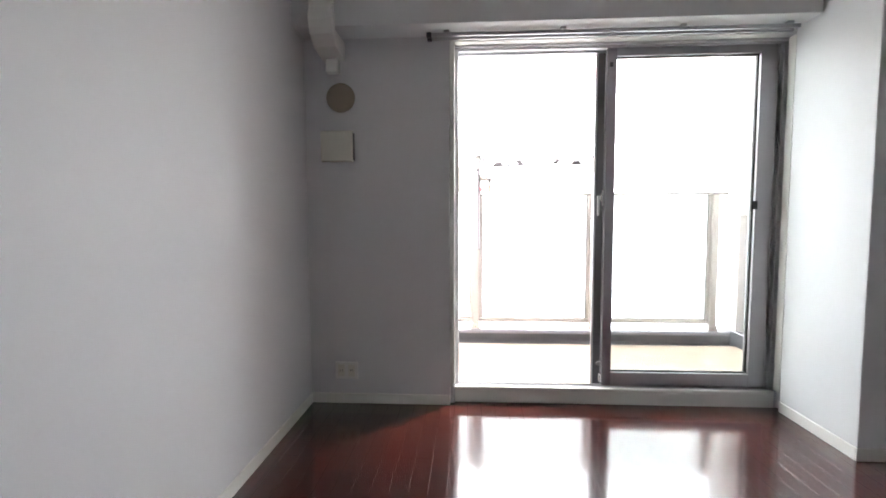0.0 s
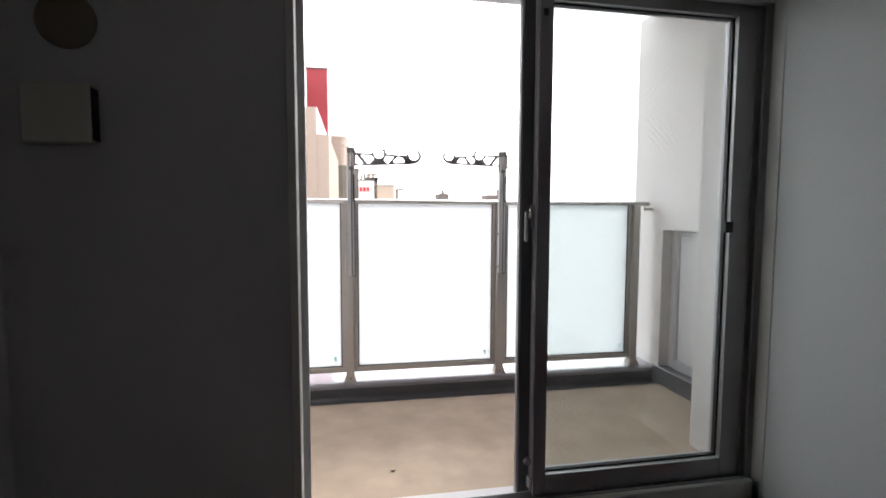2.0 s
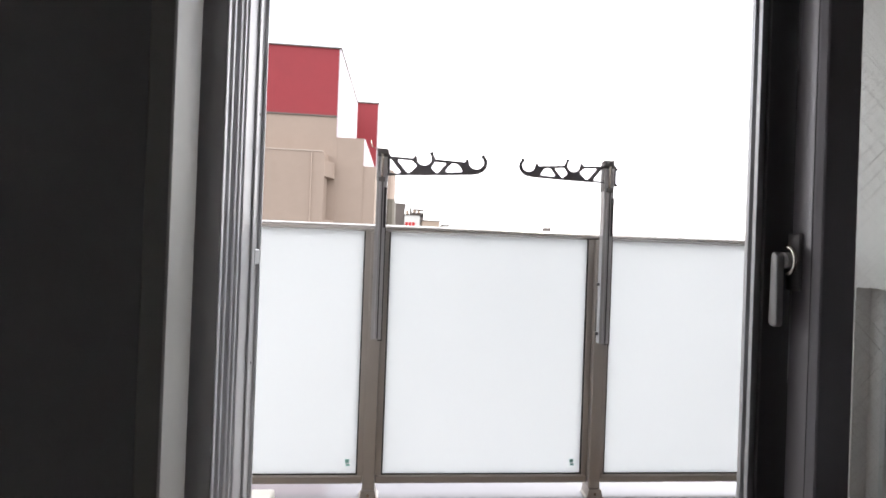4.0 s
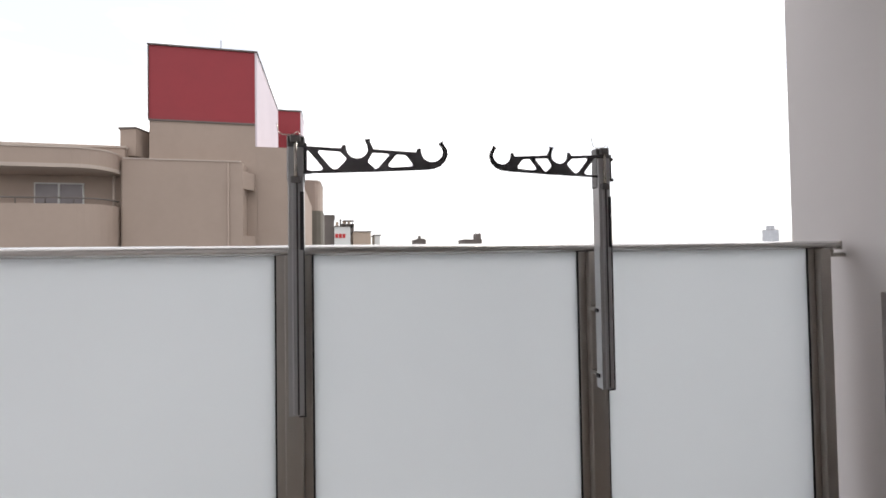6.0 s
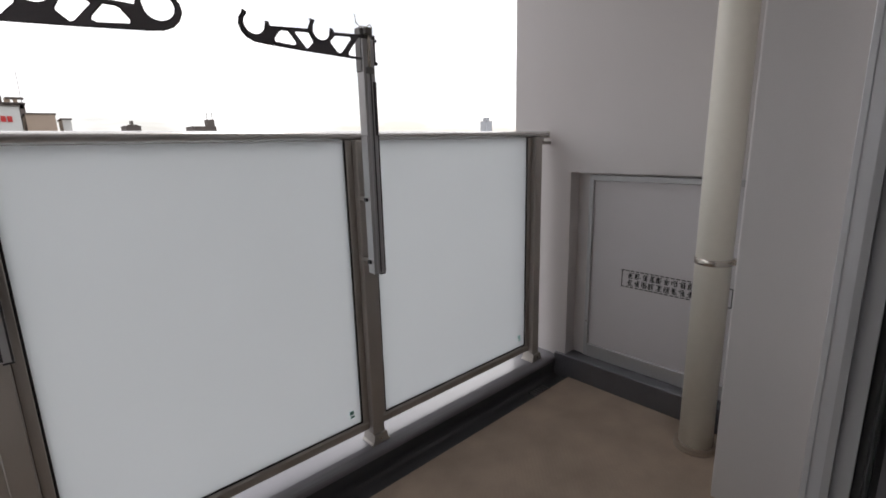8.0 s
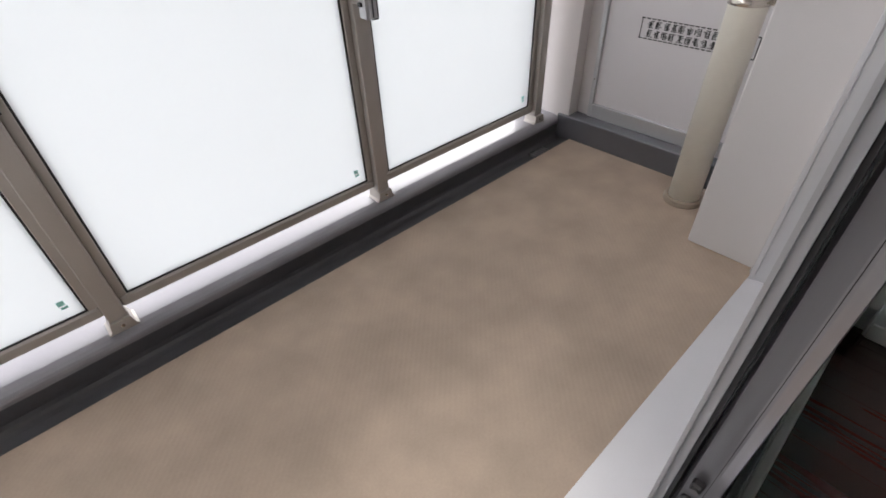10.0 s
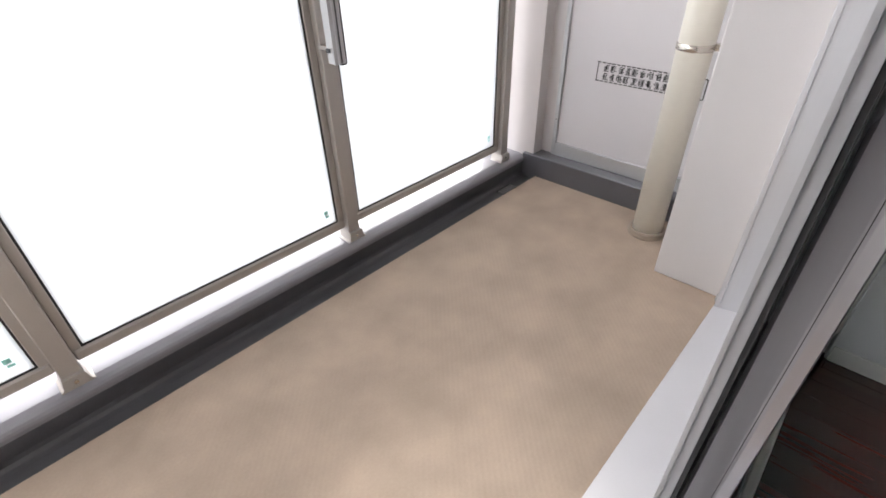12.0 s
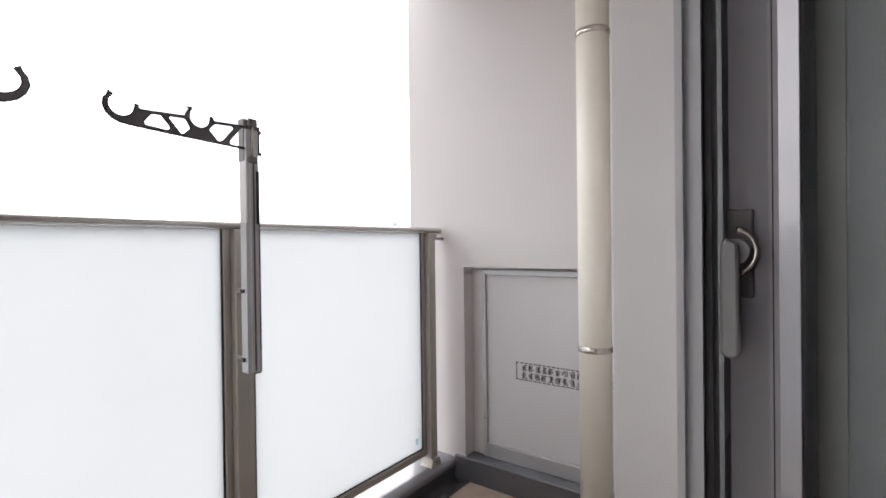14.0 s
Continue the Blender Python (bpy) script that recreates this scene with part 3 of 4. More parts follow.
structure(slab("far_side_wall", wall_paint, BAL_L - 0.2, BAL_L, WALL_OUT, SIDE_END, -0.2, SOFFIT))
structure(part("column", box_bm(1.968, SIDE_X, WALL_OUT, 0.327, 0.0, SOFFIT, bevel=0.006, segments=2), column_paint), "pale rendered column beside the window")
structure(slab("column_sealant", far_white, 1.9655, 1.975, WALL_OUT, WALL_OUT + 0.017, 0.0, SOFFIT))
foot = thing("sill_end_clip", (1.955, 0.075, 0.0), "small metal clip at the foot of the column", "clip")
part("clip", box_bm(1.935, 1.966, 0.062, 0.082, 0.001, 0.024, bevel=0.003), aluminium, foot)

# ---- partition board in the opening of the side wall ----
board = thing("partition_board", (2.49, 0.65, REC_Z0), "pale grey partition board in an aluminium frame with a printed notice", "partition board")
FX = 2.475
slab("frame_side", aluminium, FX - 0.012, FX + 0.03, REC_Y1 - 0.092, REC_Y1 - 0.070, REC_Z0, 1.098, bevel=0.002, parent=board)
slab("frame_side", aluminium, FX - 0.012, FX + 0.03, REC_Y0, REC_Y0 + 0.03, REC_Z0, 1.098, bevel=0.002, parent=board)
slab("frame_top", aluminium, FX - 0.012, FX + 0.03, REC_Y0 + 0.03, REC_Y1 - 0.092, 1.070, 1.098, bevel=0.002, parent=board)
slab("frame_bottom", aluminium, FX - 0.012, FX + 0.03, REC_Y0 + 0.03, REC_Y1 - 0.092, REC_Z0, 0.190, bevel=0.002, parent=board)
slab("filler", wall_paint, FX + 0.004, FX + 0.03, REC_Y1 - 0.070, REC_Y1, REC_Z0, REC_Z1, parent=board)
slab("filler", wall_paint, FX + 0.004, FX + 0.03, REC_Y0, REC_Y1 - 0.070, 1.098, REC_Z1, parent=board)
slab("board", panel_board, FX + 0.004, FX + 0.012, REC_Y0 + 0.03, REC_Y1 - 0.092, 0.190, 1.070, parent=board, label="smooth pale grey board")
for z in (0.32, 0.94):
    part("rivet", tube_bm([(FX - 0.015, REC_Y1 - 0.083, z), (FX - 0.011, REC_Y1 - 0.083, z)], 0.004, 8), steel, board)
S0, S1, SZ0, SZ1, SX = 0.46, 0.958, 0.546, 0.637, FX + 0.004
notice = slab("notice", panel_board, SX - 0.0008, SX, S0, S1, SZ0, SZ1, parent=board, label="notice printed with two lines of small dark characters")
marks = []
for y in np.arange(S0 + 0.004, S1 - 0.012, 0.024):
    for z in (SZ0 + 0.001, SZ1 - 0.006):
        marks.append(box_bm(SX - 0.0014, SX - 0.0008, y, y + 0.018, z, z + 0.005))
for y in (S0 + 0.001, S1 - 0.003):
    marks.append(box_bm(SX - 0.0014, SX - 0.0008, y, y + 0.0045, SZ0 + 0.003, SZ1 - 0.003))
glyph = random.Random(7)
for zc in (SZ0 + 0.0265, SZ1 - 0.0265):
    y = S0 + 0.016
    while y < S1 - 0.040:
        size = 0.033
        for k in range(5):
            a, b = glyph.uniform(0, 0.4) * size, glyph.uniform(0.6, 1) * size
            zz = zc - size / 2 + (k + 0.5) * size / 5
            marks.append(box_bm(SX - 0.0014, SX - 0.0008, y + a, y + b, zz - 0.0018, zz + 0.0018))
        for k in range(glyph.choice((2, 3, 3))):
            u = y + glyph.uniform(0.1, 0.85) * size
            marks.append(box_bm(SX - 0.0014, SX - 0.0008, u, u + 0.0048, zc - size * glyph.uniform(0.2, 0.5), zc + size * glyph.uniform(0.2, 0.5)))
        y += size + 0.002
tagged(part("print", join_bm(*marks), ink, notice), kind="stuff")

# ---- downpipe ----
PX, PY, PR = 2.233, 0.475, 0.0635
pipe = thing("downpipe", (PX, PY, 0.0), "cream plastic downpipe with steel bands in the balcony corner", "drain pipe")
part("tube", lathe_bm([(PR, 0.02), (PR, SOFFIT)], PX, PY, 40), pvc, pipe)
part("base_ring", lathe_bm([(0.080, 0.0), (0.082, 0.006), (0.080, 0.012), (0.078, 0.014), (0.080, 0.018), (0.078, 0.026), (0.070, 0.028), (PR + 0.001, 0.026)], PX, PY, 40), ring_beige, pipe, "beige foot ring")
for z in (0.805, 2.06):
    part("band", lathe_bm([(PR + 0.0005, z - 0.012), (PR + 0.003, z - 0.011), (PR + 0.003, z + 0.011), (PR + 0.0005, z + 0.012)], PX, PY, 40, False), steel, pipe, "thin steel band")
    slab("band_bracket", steel, PX + 0.01, PX + 0.04, 0.327, PY - PR + 0.006, z - 0.012, z + 0.012, parent=pipe)

# ---- gutter drain ----
drain = thing("gutter_drain", (2.16, 1.22, -0.018), "small worn metal drain grate in the gutter", "drain grate")
bars = [box_bm(2.11, 2.22, 1.190, 1.194, -0.018, -0.004), box_bm(2.11, 2.22, 1.240, 1.244, -0.018, -0.004)]
part("rim", join_bm(*bars), drain_iron, drain)
for i in range(6):
    x = 2.112 + i * 0.020
    slab("bar", drain_bar, x, x + 0.006, 1.194, 1.240, -0.016, -0.005, parent=drain)

leaf = thing("dry_leaf", (0.40, 0.33, 0.0), "small dark dry leaf lying on the balcony floor", "leaf")
leaf_bm = bmesh.new()
rim_pts = [leaf_bm.verts.new((0.40 + 0.014 * math.cos(a) * (1 + 0.25 * math.sin(3 * a)), 0.33 + 0.009 * math.sin(a), 0.0015 + 0.003 * abs(math.cos(a)))) for a in np.linspace(0, 2 * math.pi, 14, endpoint=False)]
mid_pt = leaf_bm.verts.new((0.40, 0.33, 0.001))
for i in range(14):
    leaf_bm.faces.new((rim_pts[i], rim_pts[(i + 1) % 14], mid_pt))
bmesh.ops.solidify(leaf_bm, geom=leaf_bm.faces[:], thickness=0.0006)
part("blade", leaf_bm, dark_wall, leaf)

# ---- railing ----
railing = thing("railing", (0.4, RAIL_Y, CURB_Z), "bronze-grey metal railing with frosted glass panels along the balcony edge", "railing")
oval = [(RAIL_Y + 0.030 * math.cos(a) * (1 if abs(math.cos(a)) < 0.9 else 0.98), 1.302 + 0.017 * math.sin(a)) for a in np.linspace(0, 2 * math.pi, 20, endpoint=False)]
rail_bm = prism_bm([(float(a), float(b)) for a, b in oval], "x", BAL_L + 0.02, 2.352)
for f in rail_bm.faces:
    f.smooth = len(f.verts) == 4
part("handrail", rail_bm, handrail_metal, railing, "rounded metal handrail")
part("wall_bracket", join_bm(box_bm(2.352, 2.362, RAIL_Y - 0.028, RAIL_Y + 0.028, 1.284, 1.32, bevel=0.003),
                             tube_bm([(2.335, RAIL_Y, 1.284), (2.335, RAIL_Y, 1.262), (2.3999, RAIL_Y, 1.262)], 0.009, 10)), rail_metal, railing)
for i, x in enumerate(POSTS):
    part("post", box_bm(x - 0.027, x + 0.027, RAIL_Y - 0.040, RAIL_Y + 0.012, 0.118, 1.287, bevel=0.003), rail_metal, railing)
    foot_bm = prism_bm([(x - 0.044, CURB_Z - 0.004), (x + 0.044, CURB_Z - 0.004), (x + 0.044, CURB_Z + 0.001), (x + 0.036, CURB_Z + 0.006), (x + 0.029, CURB_Z + 0.038), (x - 0.029, CURB_Z + 0.038), (x - 0.036, CURB_Z + 0.006), (x - 0.044, CURB_Z + 0.001)],
                       "y", RAIL_Y - 0.052, RAIL_Y + 0.022, 0.0015)
    part("post_foot", foot_bm, rail_metal, railing, "flared cast foot")
    part("foot_screw", tube_bm([(x, RAIL_Y - 0.055, CURB_Z + 0.018), (x, RAIL_Y - 0.051, CURB_Z + 0.018)], 0.006, 8), steel, railing)
EDGES = [BAL_L + 0.03] + list(POSTS)
for i, x in enumerate(EDGES[:-1]):
    x0, x1 = x + 0.027, EDGES[i + 1] - 0.027
    part("bottom_rail", box_bm(x0, x1, RAIL_Y - 0.018, RAIL_Y + 0.018, 0.156, 0.194, bevel=0.006), rail_metal, railing)
    for k, sx in enumerate((x0, x1 - 0.026)):
        part("glazing_bead", box_bm(sx, sx + 0.026, RAIL_Y - 0.014, RAIL_Y + 0.014, 0.194, 1.287, bevel=0.002), rail_metal, railing)
    gx0, gx1 = x0 + 0.026, x1 - 0.026
    part("glass_seal", join_bm(box_bm(gx0, gx0 + 0.006, RAIL_Y - 0.009, RAIL_Y + 0.009, 0.194, 1.287), box_bm(gx1 - 0.006, gx1, RAIL_Y - 0.009, RAIL_Y + 0.009, 0.194, 1.287),
                               box_bm(gx0 + 0.006, gx1 - 0.006, RAIL_Y - 0.009, RAIL_Y + 0.009, 0.194, 0.199)), rubber, railing)
    pane = part("glass_panel", box_bm(gx0 + 0.004, gx1 - 0.004, RAIL_Y - 0.005, RAIL_Y + 0.005, 0.196, 1.287), frosted_glass, railing, "milky frosted glass panel")
    part("maker_mark", join_bm(box_bm(gx1 - 0.055, gx1 - 0.037, RAIL_Y - 0.0056, RAIL_Y - 0.005, 0.245, 0.262), box_bm(gx1 - 0.052, gx1 - 0.034, RAIL_Y - 0.0056, RAIL_Y - 0.005, 0.232, 0.241)),
         teal_mark, pane)


# ---- folding laundry arms ----
def arm_mesh(length=0.43):
    """The black lattice arm, cut out of a flat sheet: two hooks for poles and four openings."""
    k = length / 430

    def at(x, y):
        return ((x - 80) * k, (184 - y) * k * 0.92)

    def arc(cx, cy, r, a0, a1, n=12):
        return [(cx + r * math.cos(radians(a0 + (a1 - a0) * i / n)), cy + r * math.sin(radians(a0 + (a1 - a0) * i / n))) for i in range(n + 1)]

    outer = [(80, 97), (200, 106), (203, 96), (211, 94), (213, 106)]
    outer += arc(246, 106, 33, 172, 12)
    outer += [(277, 96), (272, 84), (268, 77), (284, 75), (281, 83), (289, 100), (292, 109), (420, 120), (423, 108), (431, 107), (432, 119)]
    outer += arc(466, 119, 33, 175, -35)
    outer += [(491, 99), (486, 91), (497, 84), (499, 94), (508, 108), (511, 126), (504, 146), (490, 162), (470, 171), (440, 174), (300, 179), (80, 184)]
    holes = [[(84, 105), (98, 105), (106, 111), (146, 164), (147, 172), (140, 177), (84, 178)],
             [(134, 109), (196, 114), (216, 136), (215, 143), (190, 171), (178, 174), (168, 168), (130, 118)],
             [(290, 118), (336, 121), (341, 128), (307, 170), (298, 173), (276, 151), (276, 143)],
             [(360, 124), (384, 125), (392, 130), (409, 155), (407, 165), (345, 169), (335, 163), (337, 153)]]
    meshes = []
    for name, mat in (("arm", arm_plastic), ("web", web_plastic)):
        curve = bpy.data.curves.new(name, "CURVE")
        if name == "web":
            curve.dimensions, curve.fill_mode, curve.extrude = "2D", "BOTH", 0.0025
        else:
            curve.dimensions, curve.bevel_depth, curve.bevel_resolution = "3D", 0.0019, 1
        for ring_pts in [outer] + holes:
            s = curve.splines.new("POLY")
            s.points.add(len(ring_pts) - 1)
            for p, (x, y) in zip(s.points, ring_pts):
                p.co = (*at(x, y), 0, 1)
            s.use_cyclic_u = True
        tmp = new("arm_outline", curve)
        mesh = bpy.data.meshes.new_from_object(tmp)
        bpy.data.objects.remove(tmp)
        mesh.transform(Matrix.Diagonal((1, 1, 1.7 if name == "arm" else 1, 1)))
        mesh.transform(Matrix.Rotation(radians(90), 4, "X"))
        mesh.name = name
        mesh.materials.clear()
        mesh.materials.append(mat)
        meshes.append(mesh)
    return meshes



def laundry_arm(x, y, turn, length, label):
    """A height-adjustable pole bracket on a railing post, with its lattice arm swung by turn degrees."""
    t = thing("laundry_pole_arm", (x, y, 0.825), label, "laundry pole holder", "laundry arms on the railing")
    c = [(x - 0.024, y - 0.020), (x + 0.024, y - 0.020), (x + 0.024, y - 0.014), (x + 0.019, y - 0.010), (x + 0.019, y + 0.022), (x - 0.019, y + 0.022), (x - 0.019, y - 0.010), (x - 0.024, y - 0.014)]
    part("channel", prism_bm(c, "z", 0.825, 1.30), aluminium, t, "metal guide channel")
    part("slider", box_bm(x - 0.022, x + 0.022, y - 0.020, y + 0.020, 1.30, 1.60, bevel=0.002), aluminium, t, "silver sliding post")
    slab("groove", dark_metal, x + 0.001, x + 0.006, y - 0.0212, y - 0.020, 0.829, 1.50, parent=t)
    slab("rib", jamb_metal, x - 0.012, x - 0.006, y - 0.0225, y - 0.020, 0.829, 1.50, bevel=0.0008, parent=t, label="bright raised rib")
    slab("edge_strip", dark_metal, x + 0.0195, x + 0.0238, y - 0.0212, y - 0.020, 0.826, 1.30, parent=t)
    slab("end_plate", black_plastic, x + 0.004, x + 0.024, y - 0.018, y + 0.010, 0.820, 0.825, parent=t)
    slab("release_strip", black_plastic, x + 0.011, x + 0.0225, y - 0.023, y - 0.020, 1.300, 1.47, bevel=0.001, parent=t, label="black release strip")
    part("head", join_bm(box_bm(x - 0.025, x + 0.025, y - 0.014, y + 0.020, 1.500, 1.635, bevel=0.003), box_bm(x - 0.014, x + 0.014, y - 0.028, y - 0.014, 1.612, 1.634, bevel=0.002),
                         box_bm(x - 0.014, x + 0.014, y - 0.028, y - 0.014, 1.494, 1.514, bevel=0.002)), head_grey, t)
    part("head_cheek", box_bm(x + 0.0252, x + 0.031, y - 0.016, y + 0.012, 1.525, 1.615, bevel=0.002), black_plastic, t, "black cheek plate")
    for z in (1.530, 1.600):
        part("hinge_lug", tube_bm([(x + 0.029, y - 0.004, z), (x + 0.041, y - 0.004, z)], 0.006, 10), black_plastic, t)
    part("pivot", tube_bm([(x, y - 0.022, 1.495), (x, y - 0.022, 1.630)], 0.0055, 12), steel, t, "shiny pivot rod")
    part("wire_clip", tube_bm([(x + 0.018, y - 0.02, 1.634), (x + 0.006, y - 0.024, 1.643), (x - 0.006, y - 0.026, 1.634), (x - 0.035, y - 0.028, 1.632), (x - 0.047, y - 0.028, 1.640), (x - 0.050, y - 0.028, 1.664)], 0.0014, 6), steel, t, "thin wire clip")
    for z in (0.86, 1.08):
        slab("fixing", black_plastic, x - 0.026, x - 0.0195, y + 0.002, y + 0.018, z, z + 0.012, parent=t)
        slab("stand_off", rail_metal, x - 0.010, x + 0.010, y + 0.020, RAIL_Y - 0.040, z, z + 0.012, parent=t)
    arm, web = arm_mesh(length)
    a = new("arm", arm)
    a.parent = t
    a.matrix_basis = Matrix.Translation((0, -0.012, (1.524 if turn < 0 else 1.536) - 0.825)) @ pose(0, 0, 0, 0, 0, turn) @ Matrix.Translation((0.012, 0, 0))
    tagged(a, label="black plastic lattice arm with two pole hooks")
    w = new("web", web)
    w.parent = a
    tagged(w, label="dark grey web faces")
    return t


laundry_arm(0.206, 1.240, -10, 0.43, "silver laundry pole holder with a black lattice arm along the railing")
laundry_arm(1.203, 1.240, 183.5, 0.40, "silver laundry pole holder with black lattice arm facing the other one")

# ---- air conditioner's outdoor unit ----
AX0, AX1, AY0, AY1, AZ0, AZ1 = -0.80, -0.030, 0.27, 0.58, 0.045, 0.520
unit = thing("outdoor_unit", ((AX0 + AX1) / 2, 0.42, 0.0), "white air conditioner outdoor unit standing against the facade", "air conditioner")
part("case", box_bm(AX0 + 0.004, AX1 - 0.004, AY0 + 0.004, AY1 - 0.004, AZ0, AZ1 - 0.03, bevel=0.008, segments=2), ac_white, unit)
part("lid", box_bm(AX0, AX1, AY0, AY1, AZ1 - 0.034, AZ1, bevel=0.009, segments=3), ac_white, unit, "rounded white lid")
slab("side_recess", black_plastic, AX1 - 0.006, AX1 - 0.0035, AY0 + 0.03, AY1 - 0.03, AZ0 + 0.05, AZ1 - 0.07, parent=unit)
for i in range(16):
    z = AZ0 + 0.06 + i * 0.021
    slab("side_slat", ac_white, AX1 - 0.0035, AX1 + 0.001, AY0 + 0.03, AY1 - 0.03, z, z + 0.010, parent=unit)
grille_x, grille_z = AX0 + 0.31, (AZ0 + AZ1) / 2 - 0.01
rim = bmesh.new()
for r in (0.06, 0.10, 0.14, 0.18):
    circle = [(grille_x + r * math.cos(a), AY1 + 0.004, grille_z + r * math.sin(a)) for a in np.linspace(0, 2 * math.pi, 33)]
    rim = join_bm(rim, tube_bm(circle, 0.003, 6))
part("fan_guard", rim, ac_white, unit)
for x in (AX0 + 0.12, AX1 - 0.12):
    slab("foot", black_plastic, x - 0.025, x + 0.025, AY0 - 0.01, AY1 + 0.01, 0.0, AZ0, bevel=0.003, parent=unit)

# ---- the tan building across the way ----
GROUND = -30.0
house = thing("apartment_building", (-6.5, 22, GROUND), "tan rendered apartment building with red penthouse walls across the street", "building")
slab("left_block", tan_wall, -16.2, -6.88, 18.6, 30.0, GROUND, 5.42, parent=house)
slab("roof_edge", tan_trim, -16.25, -6.84, 18.55, 30.05, 5.42, 5.50, parent=house)
slab("middle_block", tan_wall, -6.72, -2.87, 18.0, 30.0, GROUND, 4.92, parent=house)
part("round_corner", prism_bm([(-6.90, 18.6), (-6.88, 18.3), (-6.80, 18.08), (-6.721, 18.01), (-6.721, 18.6)], "z", GROUND, 4.88), tan_wall, house)
slab("parapet_cap", tan_trim, -6.72, -2.94, 17.97, 18.25, 4.92, 4.97, parent=house, label="pale parapet cap")
part("side_bay", prism_bm([(-2.869, 18.06), (-2.58, 18.62), (-2.58, 18.92), (-2.869, 18.92)], "z", 3.98, 4.62), tan_wall, house)
part("side_bay", prism_bm([(-2.869, 18.06), (-2.58, 18.62), (-2.58, 18.92), (-2.869, 18.92)], "z", GROUND, 2.28), tan_wall, house)
part("service_pipe", tube_bm([(-3.35, 17.97, -8.0), (-3.35, 17.97, 4.88)], 0.035, 6), tan_wall, house, "thin pipe painted like the wall")
slab("right_block", tan_wall, -2.50, -1.43, 18.9, 29.0, GROUND, 5.72, parent=house)
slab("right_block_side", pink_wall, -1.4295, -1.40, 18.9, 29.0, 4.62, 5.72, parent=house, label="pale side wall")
slab("side_window", far_glass, -1.3995, -1.38, 19.6, 21.4, 4.75, 5.35, parent=house, label="dark side window")
slab("lower_right_block", tan_wall, -1.43, -0.93, 18.95, 29.0, GROUND, 4.60, parent=house)
slab("stair_tower", tan_wall, -6.20, -2.505, 18.9, 26.0, GROUND, 6.58, parent=house)
slab("penthouse", red_wall, -6.23, -2.56, 18.88, 26.0, 6.58, 9.33, parent=house, label="dark red penthouse wall")
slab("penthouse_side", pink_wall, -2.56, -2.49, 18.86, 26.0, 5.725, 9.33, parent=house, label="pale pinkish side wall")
slab("penthouse_coping", dark_wall, -6.26, -2.46, 18.82, 26.05, 9.33, 9.38, parent=house)
slab("penthouse_foot", dark_wall, -6.23, -2.57, 18.85, 18.88, 6.54, 6.60, parent=house)
slab("penthouse_batten", dark_wall, -6.24, -6.21, 18.84, 18.88, 6.60, 9.33, parent=house)
slab("rear_penthouse", red_wall, -2.70, -1.46, 27.6, 30.0, 5.9, 9.82, parent=house, label="dark red rear penthouse wall")
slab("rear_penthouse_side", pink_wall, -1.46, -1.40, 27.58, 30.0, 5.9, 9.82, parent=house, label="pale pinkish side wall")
slab("rear_coping", dark_wall, -2.74, -1.38, 27.55, 30.05, 9.82, 9.90, parent=house)
part("roof_hut", prism_bm([(-7.15, 18.9), (-6.58, 18.75), (-6.36, 19.6), (-6.36, 20.2), (-7.15, 20.2)], "z", 5.2, 6.18), tan_wall, house)
part("roof_hut_cap", prism_bm([(-7.20, 18.86), (-6.57, 18.70), (-6.33, 19.58), (-6.33, 20.25), (-7.20, 20.25)], "z", 6.18, 6.24), dark_wall, house)
part("antenna", tube_bm([(-4.0, 20, 9.3), (-4.0, 20, 10.2)], 0.015, 6), dark_wall, house)


def bow(x0, x1, y0, y1, r, n=6):
    """A plan outline with its front right corner rounded."""
    pts = [(x0, y1), (x0, y0), (x1 - r, y0)]
    pts += [(x1 - r + r * math.sin(radians(90 * i / n)), y0 + r - r * math.cos(radians(90 * i / n))) for i in range(1, n + 1)]
    return pts + [(x1, y1)]


for k in range(9):
    z = -2.9 * k
    part("balcony", prism_bm(bow(-11.2, -6.86, 17.1, 18.65, 0.8), "z", z + 1.28, z + 3.26), tan_wall, house)
    part("balcony_rail", tube_bm([(-11.2, 17.2, z + 3.46), (-7.7, 17.2, z + 3.46), (-7.3, 17.35, z + 3.46), (-7.02, 17.65, z + 3.46), (-6.92, 18.2, z + 3.46)], 0.028, 6), dark_wall, house, "thin dark balcony rail")
    for x in np.arange(-11.0, -7.5, 0.8):
        part("rail_stanchion", tube_bm([(float(x), 17.2, z + 3.26), (float(x), 17.2, z + 3.46)], 0.018, 5), dark_wall, house)
    part("downpipe", tube_bm([(-7.12, 18.35, z + 3.3), (-7.12, 18.35, z + 4.45)], 0.05, 8), tan_trim, house)
part("canopy", prism_bm(bow(-11.2, -6.86, 17.0, 18.65, 0.9), "z", 4.46, 5.02), tan_wall, house)
part("canopy_drip", prism_bm(bow(-11.2, -6.83, 16.96, 18.65, 0.92), "z", 4.40, 4.52), tan_trim, house)
part("canopy_lip", prism_bm(bow(-11.2, -6.84, 16.97, 18.65, 0.92), "z", 5.02, 5.08), tan_trim, house)


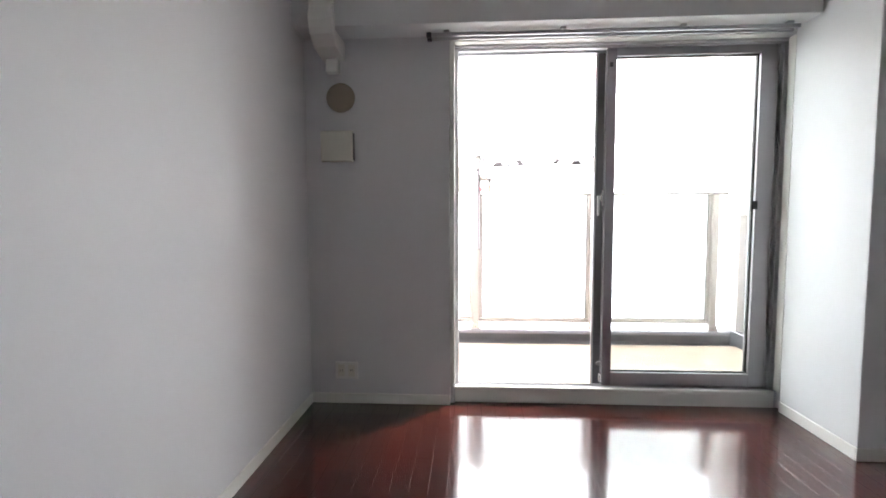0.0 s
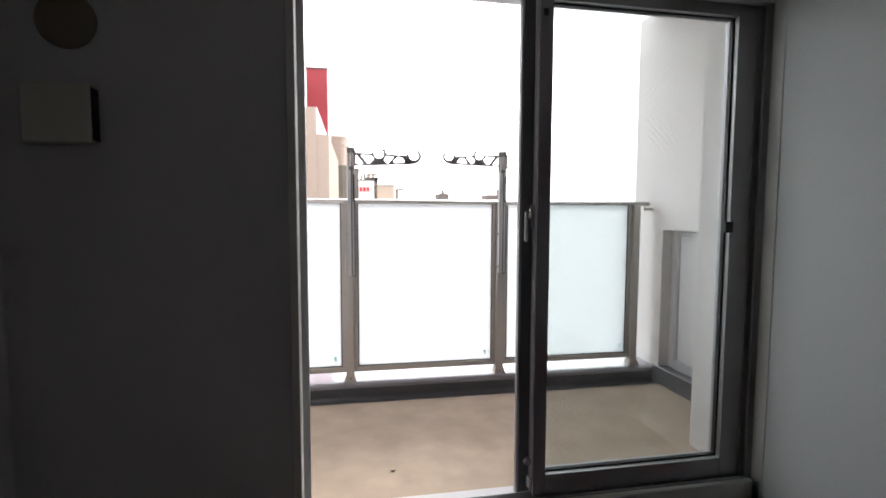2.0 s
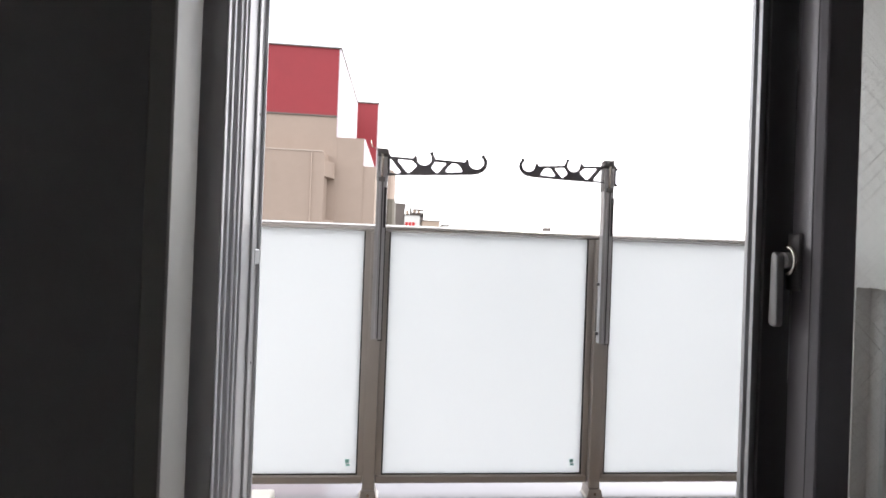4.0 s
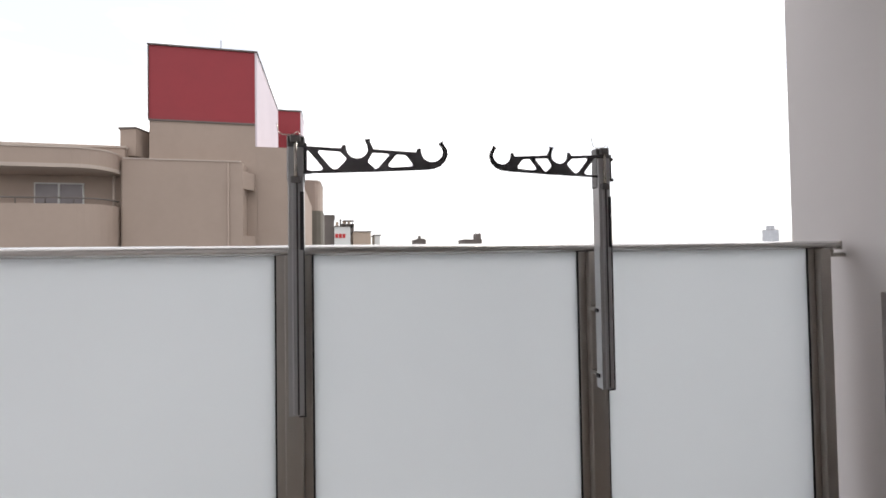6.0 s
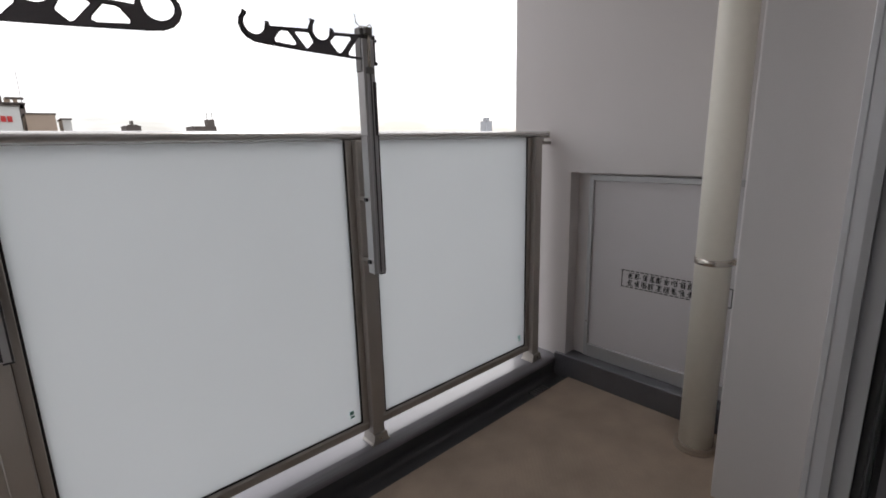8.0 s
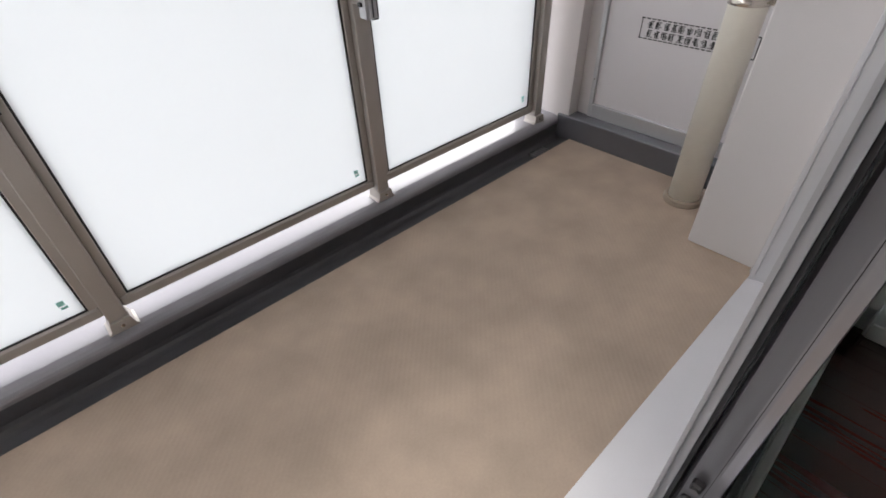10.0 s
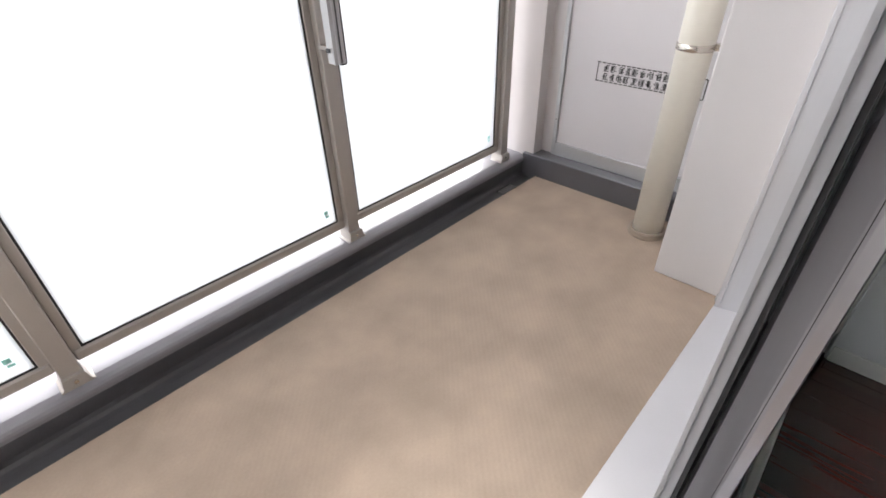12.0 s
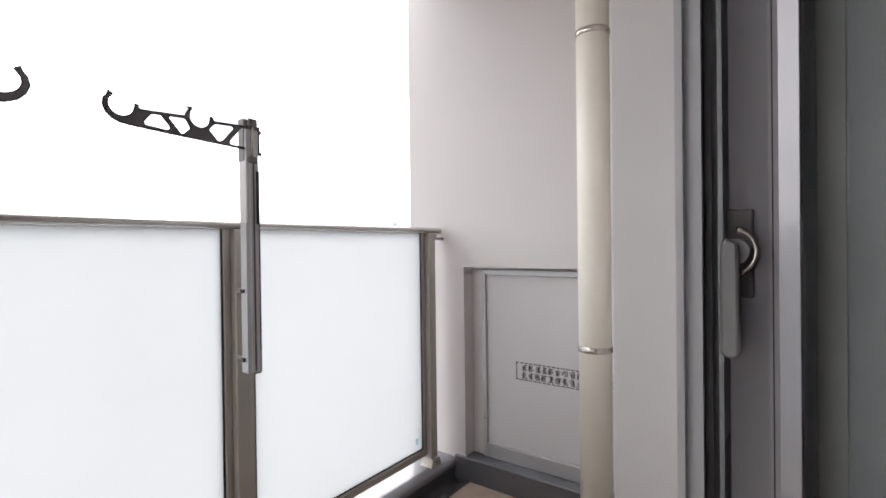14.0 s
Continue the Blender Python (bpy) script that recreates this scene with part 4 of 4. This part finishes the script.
def far_window(x0, x1, y, z0, z1, mid=True):
    w = part("window", join_bm(box_bm(x0 - 0.035, x0, y - 0.04, y, z0, z1), box_bm(x1, x1 + 0.035, y - 0.04, y, z0, z1),
                               box_bm(x0 - 0.035, x1 + 0.035, y - 0.04, y, z1, z1 + 0.04), box_bm(x0 - 0.1, x1 + 0.1, y - 0.10, y, z0 - 0.07, z0),
                               box_bm((x0 + x1) / 2 - 0.03, (x0 + x1) / 2 + 0.03, y - 0.055, y, z0, z1)), far_white, house, "white-framed window")
    part("pane", box_bm(x0, x1, y - 0.03, y - 0.01, z0, z1), far_glass, w)


for k in range(9):
    z = -2.9 * k
    far_window(-12.9, -12.1, 18.6, 3.2 + z, 4.1 + z)
    far_window(-9.58, -8.17, 18.6, 2.3 + z, 4.10 + z)

# ---- farther roofs ----


def far_block(label, mat, x0, x1, y0, y1, z1, kinds=()):
    b = thing("far_building", ((x0 + x1) / 2, y0, GROUND), label, "building")
    slab("wall", mat, x0, x1, y0, y1, GROUND, z1, parent=b)
    slab("roof_edge", dark_wall, x0 - 0.2, x1 + 0.2, y0 - 0.2, y1 + 0.2, z1, z1 + 0.25, parent=b)
    return b


b = thing("far_building", (-0.5, 30, GROUND), "rounded tan and grey stair tower behind the red-topped building", "building")
part("upper_wall", prism_bm([(-1.9, 33), (-1.9, 30), (-0.78, 30), (-0.62, 30.1), (-0.48, 30.4), (-0.36, 33)], "z", 4.46, 6.28), tan_wall, b)
part("lower_wall", prism_bm([(-1.9, 33.1), (-1.9, 29.95), (-0.70, 29.95), (-0.46, 30.05), (-0.34, 30.35), (-0.28, 33.1)], "z", GROUND, 4.46), olive_wall, b)
part("roof", prism_bm([(-1.95, 33.1), (-1.95, 29.95), (-0.76, 29.95), (-0.58, 30.05), (-0.44, 30.4), (-0.34, 33.1)], "z", 6.28, 6.36), tan_trim, b)

far_block("dark brown flat-roofed block among the far roofs", dark_wall, -2.2, 0.52, 120, 132, 12.7)
sb = far_block("white block with a red-lettered sign on its upper wall", far_white, 0.53, 4.35, 118, 130, 9.85)
for i in range(3):
    slab("sign_shape", sign_red, 0.75 + i * 0.86, 1.43 + i * 0.86, 117.85, 118.0, 7.15, 8.15, parent=sb, label="plain red sign shape")
rb = far_block("dark rooftop plant room with tanks and masts", dark_wall, 2.6, 5.9, 134, 142, 11.6)
for x, w, z in ((0.9, 0.8, 12.4), (2.0, 0.5, 13.1), (2.8, 1.0, 12.6), (4.2, 0.7, 12.9), (5.1, 0.6, 11.9)):
    slab("tank", far_beige if w > 0.65 else dark_wall, x, x + w, 134, 135, 10.6, z, parent=rb)
slab("plant_roof", dark_wall, 3.0, 5.95, 133.6, 136, 12.55, 12.85, parent=rb)
for x, z in ((2.2, 17.5), (5.6, 18.5)):
    part("mast", tube_bm([(x, 136, 11.5), (x, 136, z)], 0.05, 5), dark_wall, rb)
far_block("beige flat-roofed block among the far roofs", far_beige, 5.1, 9.5, 120, 135, 8.7)
far_block("small white block among the far roofs", far_white, 10.6, 12.0, 122, 130, 7.9)
s1 = far_block("low far block with a small roof hut", dark_wall, 41.2, 46.8, 240, 250, 11.9)
part("roof_mound", prism_bm([(41.8, 12.15), (42.8, 12.7), (45.4, 12.7), (46.4, 12.15)], "y", 240.5, 244), dark_wall, s1)
slab("roof_hut", dark_wall, 43.5, 44.4, 241, 244, 12.7, 14.2, parent=s1)
s2 = far_block("low far block with two roof masts", dark_wall, 67.5, 77.4, 240, 252, 11.9)
slab("roof_hut", dark_wall, 74.2, 77.2, 241, 246, 12.15, 15.3, parent=s2)
for x in (74.6, 76.9):
    part("mast", tube_bm([(x, 243, 15.3), (x, 243, 18.5)], 0.16, 5), dark_wall, s2)
s3 = far_block("pale far tower block", far_grey, 530, 543, 480, 492, 33.0)
slab("roof_hut", far_grey, 534, 540, 483, 490, 33, 38.5, parent=s3)
town = random.Random(11)
for i in range(26):
    d = town.uniform(260, 700)
    a = radians(town.uniform(8, 62))
    w, h = town.uniform(8, 26), 1.2 + d * town.uniform(0.018, 0.0265)
    far_block(town.choice(["low pale block on the skyline", "low grey block on the skyline"]), town.choice([far_grey, far_white, far_beige]),
              d * math.sin(a), d * math.sin(a) + w, d * math.cos(a), d * math.cos(a) + w, h)

ground = structure(slab("ground", city_ground, -3000, 3000, -3000, 3000, GROUND - 1, GROUND), "grey city ground far below")


# ---- floor planks ----
def plank_mesh(length):
    """A plank 75 mm wide with eased upper edges, its length along y from 0."""
    w, e, t = 0.0748, 0.0006, 0.012
    o = [(0, -t), (w, -t), (w, -e), (w - e, 0), (e, 0), (0, -e)]
    bm = prism_bm(o, "y", 0.0004, length - 0.0004)
    mesh = bpy.data.meshes.new("plank")
    bm.to_mesh(mesh)
    bm.free()
    mesh.materials.append(wood_planks)
    return mesh


lengths = (0.909, 0.606, 0.303)
meshes = {q: plank_mesh(q) for q in lengths}
lay = random.Random(3)
x = ROOM_L
row = 0
while x < ROOM_R - 0.001:
    end = WALL_IN if x < PILLAR_X - 0.04 else PILLAR_Y
    if OPEN_L < x < OPEN_R - 0.08:
        end = -0.2225
    y = end
    shift = lay.choice(lengths[1:])
    first = True
    while y > ROOM_BACK:
        q = shift if first else 0.909
        first = False
        ob = new("plank", meshes[q])
        ob.parent = floor
        ob.matrix_basis = Matrix.Translation((x, y - q, FLOOR))
        y -= q
    x += 0.075
    row += 1
